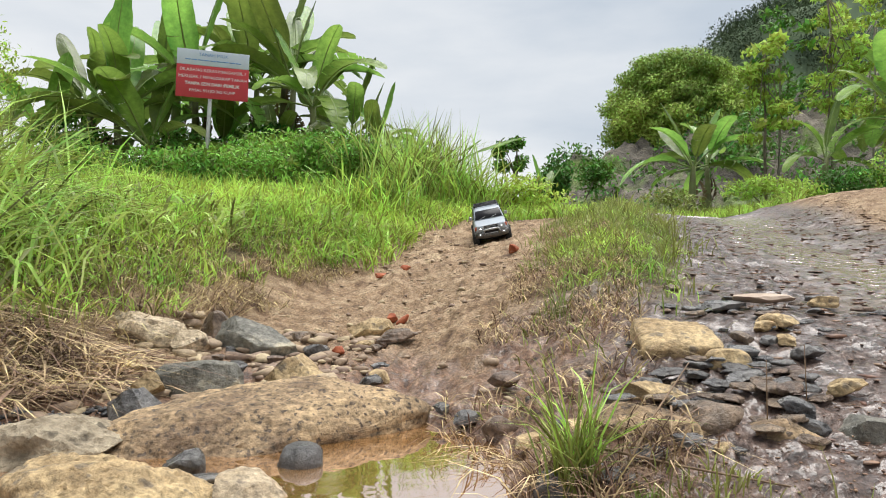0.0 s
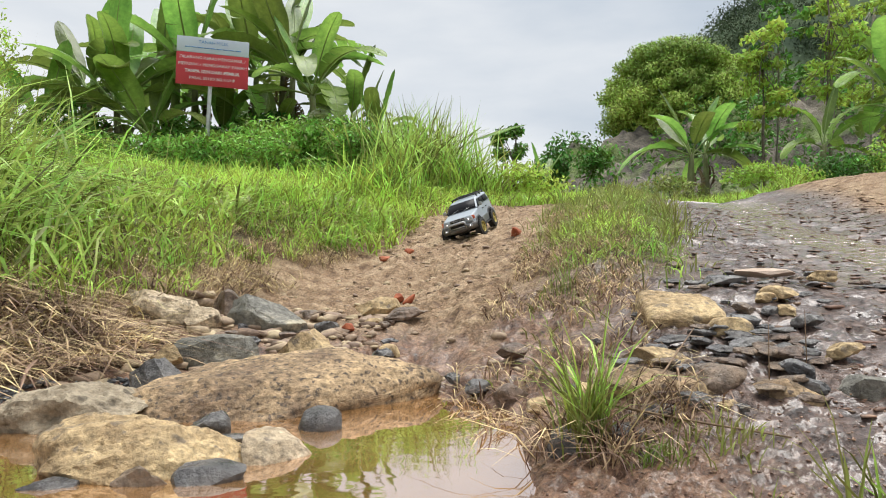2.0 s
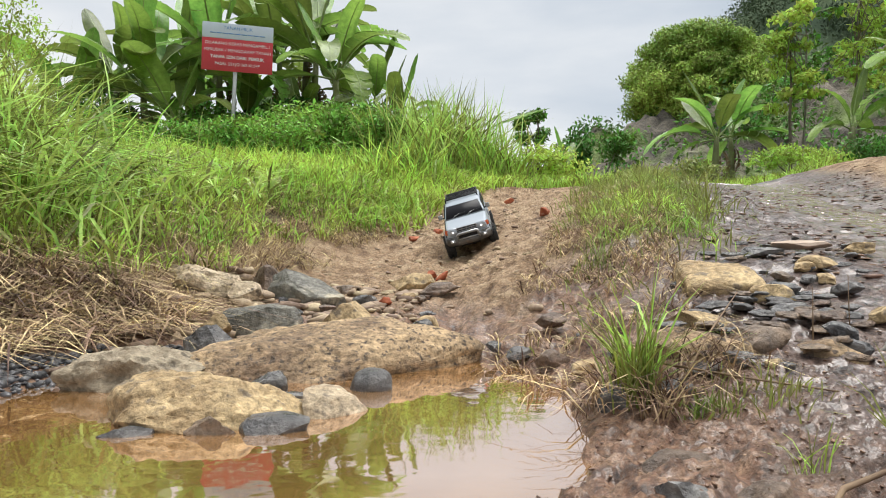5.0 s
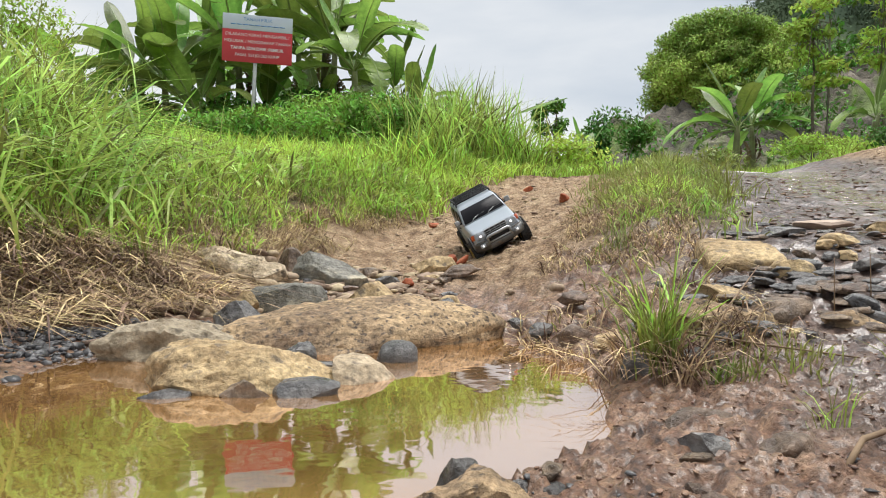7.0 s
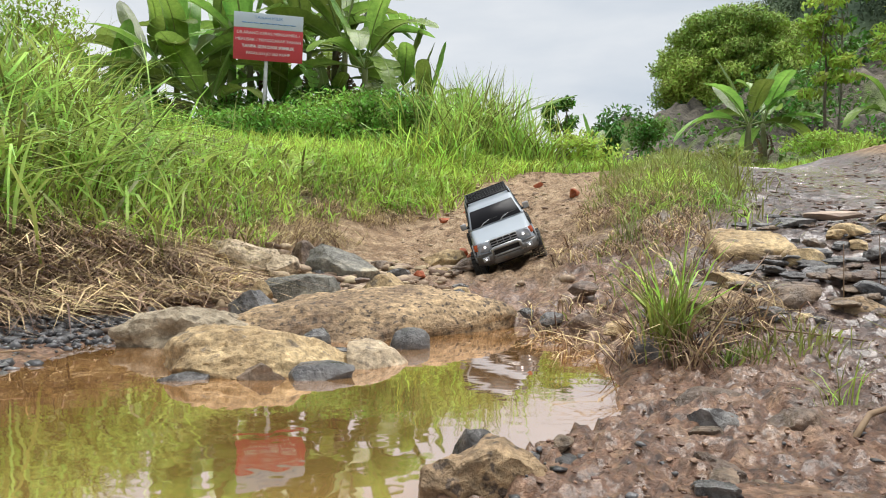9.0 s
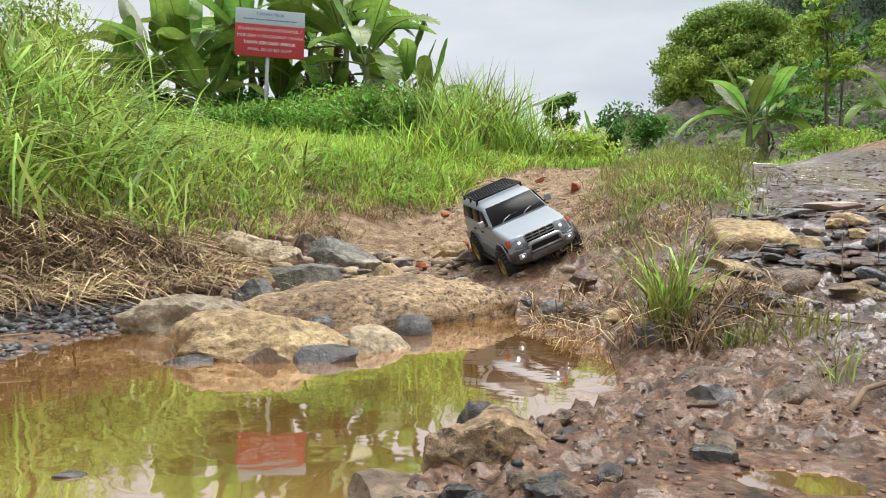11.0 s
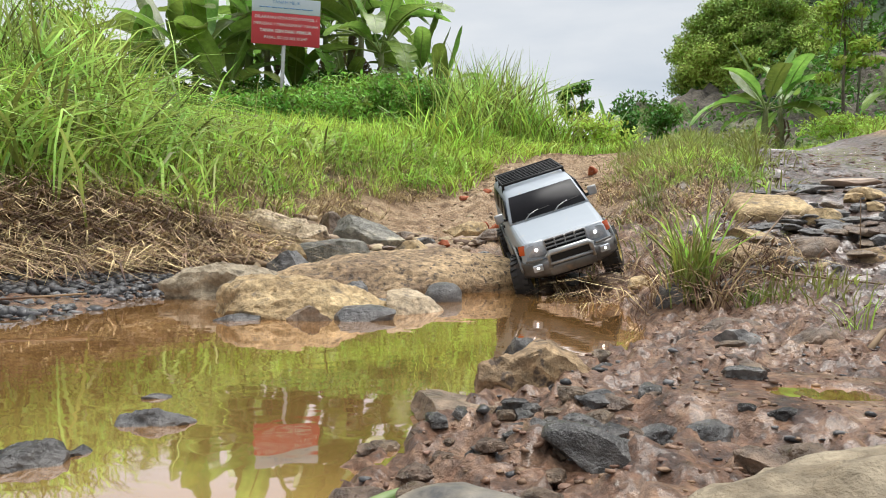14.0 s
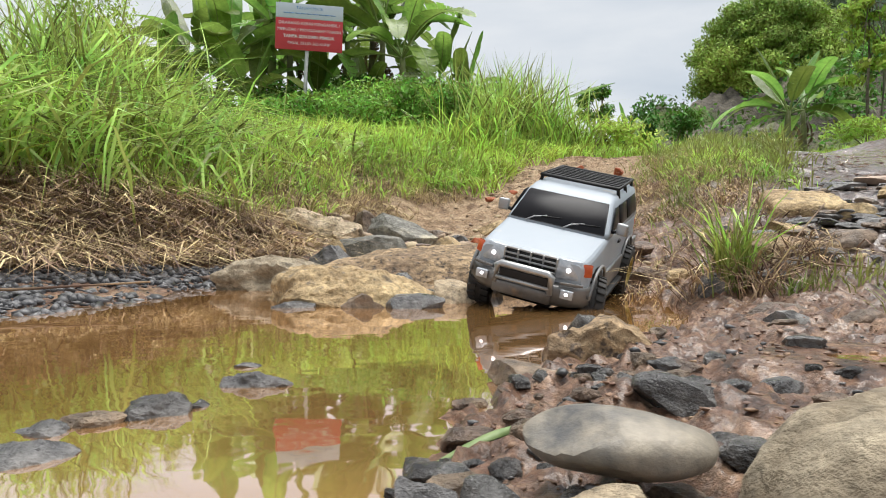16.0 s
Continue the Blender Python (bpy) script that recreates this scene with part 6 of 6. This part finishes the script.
def cliff_z(X, Y):
    rise = step(Y + 0.25 * X, 15.5, 24) * (1.9 + 0.30 * np.clip(X - 3.0, 0, 12))
    return 0.9 + rise * step(X, 0.5, 4.5) + (np.abs(fbm(X, Y, 0.5, 4, 31)) * 1.3 + np.round(fbm(X, Y * 0.6, 0.9, 3, 33) * 4) / 4 * 0.6) * step(X, 1, 4) * step(Y + 0.25 * X, 15, 18)


def wood_z(X, Y):
    return 0.6 + Y * np.interp(X / Y, (0.20, 0.24, 0.31, 0.37, 0.46, 0.6, 1.2), (0.02, 0.10, 0.21, 0.285, 0.35, 0.41, 0.5)) * step(Y, 30, 48) + fbm(X, Y, 0.1, 4, 35) * 1.0


hillside("cliff", 0.5, 24, 14, 30, 140, 90, cliff_z, CLIFF, "grey-brown rocky slope with patches of green")
hillside("wooded_hill", 2, 90, 30, 75, 80, 50, wood_z, FOREST, "dark wooded hill")
r = np.random.default_rng(88)
n = 900
hx, hy = r.uniform(6, 70, n), r.uniform(34, 66, n)
hz = wood_z(hx, hy)
keep = hz > 2.5
cs = np.stack([hx, hy, hz + 0.5], 1)[keep]
ob = foliage("hill_woods", cs, r.uniform(0.7, 1.7, (len(cs), 3)) * np.array([1, 1, 0.8]), 170000, 0.11, FOREST, 89, None, 1.2)
tagged(ob, "dense dark green woods on the hill", "woods", kind="stuff")
n = 800
hx, hy = r.uniform(2.5, 20, n), r.uniform(15, 28, n)
cs = np.stack([hx, hy, cliff_z(hx, hy) + 0.1], 1)[fbm(hx, hy, 0.5, 2, 90) + 0.05 * (hx - 8) > -0.28]
ob = foliage("slope_bushes", cs, r.uniform(0.25, 0.65, (len(cs), 3)), 40000, 0.08, SHRUB, 91, None, 1.0)
tagged(ob, "green bushes growing on the rocky slope", "bushes", kind="stuff")
hx = r.uniform(-14, 6, 60)
cs = np.stack([hx, np.full(60, 30.0) + r.uniform(-3, 3, 60), 1.6 + 0.5 * r.random(60) + 0.12 * np.clip(hx, 0, 9)], 1)
ob = foliage("far_treeline", cs, r.uniform(0.6, 1.2, (60, 3)), 7000, 0.16, SHRUB, 92)
tagged(ob, "far line of trees behind the meadow", "woods", kind="stuff")


# ---- what moves: the car drives down the track into the pool, its wheels roll ----
CAR_ROWS = [
    (0, 0.369, 5.159, 0.546, 12.4, -11.6, -3.0),
    (0.5, 0.285, 4.897, 0.492, 15.0, -15.7, -16.3),
    (1, 0.268, 4.892, 0.484, 14.9, -15.7, -17.7),
    (1.5, 0.230, 4.787, 0.474, 15.7, -18.1, -19.3),
    (2, 0.194, 4.663, 0.457, 14.0, -15.8, -21.0),
    (2.5, 0.163, 4.544, 0.434, 12.6, -16.2, -20.1),
    (3, 0.126, 4.468, 0.417, 13.5, -16.3, -18.8),
    (3.5, 0.048, 4.205, 0.369, 15.8, -17.0, -20.0),
    (4, -0.004, 4.018, 0.334, 14.9, -7.5, -15.1),
    (6.5, -0.015, 3.312, 0.200, 11.3, -29.9, 6.0),
    (7, -0.006, 3.211, 0.188, 11.4, -28.0, 5.2),
    (7.5, 0.004, 3.126, 0.172, 10.4, -25.7, 3.9),
    (8, -0.018, 3.007, 0.171, 9.0, -26.8, 2.1),
    (8.5, -0.010, 2.851, 0.149, 9.3, -23.3, -2.5),
    (9, -0.015, 2.709, 0.121, 14.1, -20.6, -0.7),
    (11.5, 0.038, 2.269, 0.080, 6.7, -23.4, 15.2),
    (12, 0.018, 2.158, 0.057, 6.2, -21.3, 4.9),
    (12.5, 0.018, 2.141, 0.057, 6.4, -20.7, 5.2),
    (13, 0.033, 2.021, 0.046, 2.8, -19.0, 7.7),
    (13.5, 0.034, 1.828, 0.025, 7.4, -21.0, 10.0),
    (14, 0.026, 1.761, 0.027, 12.7, -18.0, 2.8),
    (14.5, 0.013, 1.681, 0.022, 14.3, -11.4, -2.6),
    (15, -0.010, 1.591, 0.025, 19.2, -9.2, -11.5),
    (15.5, -0.089, 1.386, -0.008, 13.7, 14.5, -19.5),
    (16, -0.119, 1.313, -0.031, 10.4, 12.5, -16.3),
]


def motions():
    walk(CAR, [(t, pose(x, y, z, a, b, c)) for t, x, y, z, a, b, c in CAR_ROWS])
    ts = [r[0] for r in CAR_ROWS]
    way = [0.0]
    for p, q in zip(CAR_ROWS, CAR_ROWS[1:]):
        way.append(way[-1] + math.dist(p[1:4], q[1:4]))
    times = [0.25 * k for k in range(65)]
    for wheel, sx, y in WHEELS:
        front = y < 0
        rows = []
        for t in times:
            roll = math.degrees(np.interp(t, ts, way) / (WHEEL_R * CAR_SCALE))
            steer = float(np.interp(t, STEER_T, STEER)) if front else 0.0
            rows.append((t, pose(sx * TRACK_HALF, y, WHEEL_R, 0, 0, steer) @ pose(0, 0, 0, roll, 0, 0)))
        walk(wheel, rows)


STEER_T, STEER = (0, 0.5, 1.5, 3, 4, 6.5, 9, 12, 13.5, 14.2, 15, 15.6, 16), (-4, -20, -8, 0, 6, 6, -6, 2, -4, -22, -16, 12, 12)
motions()
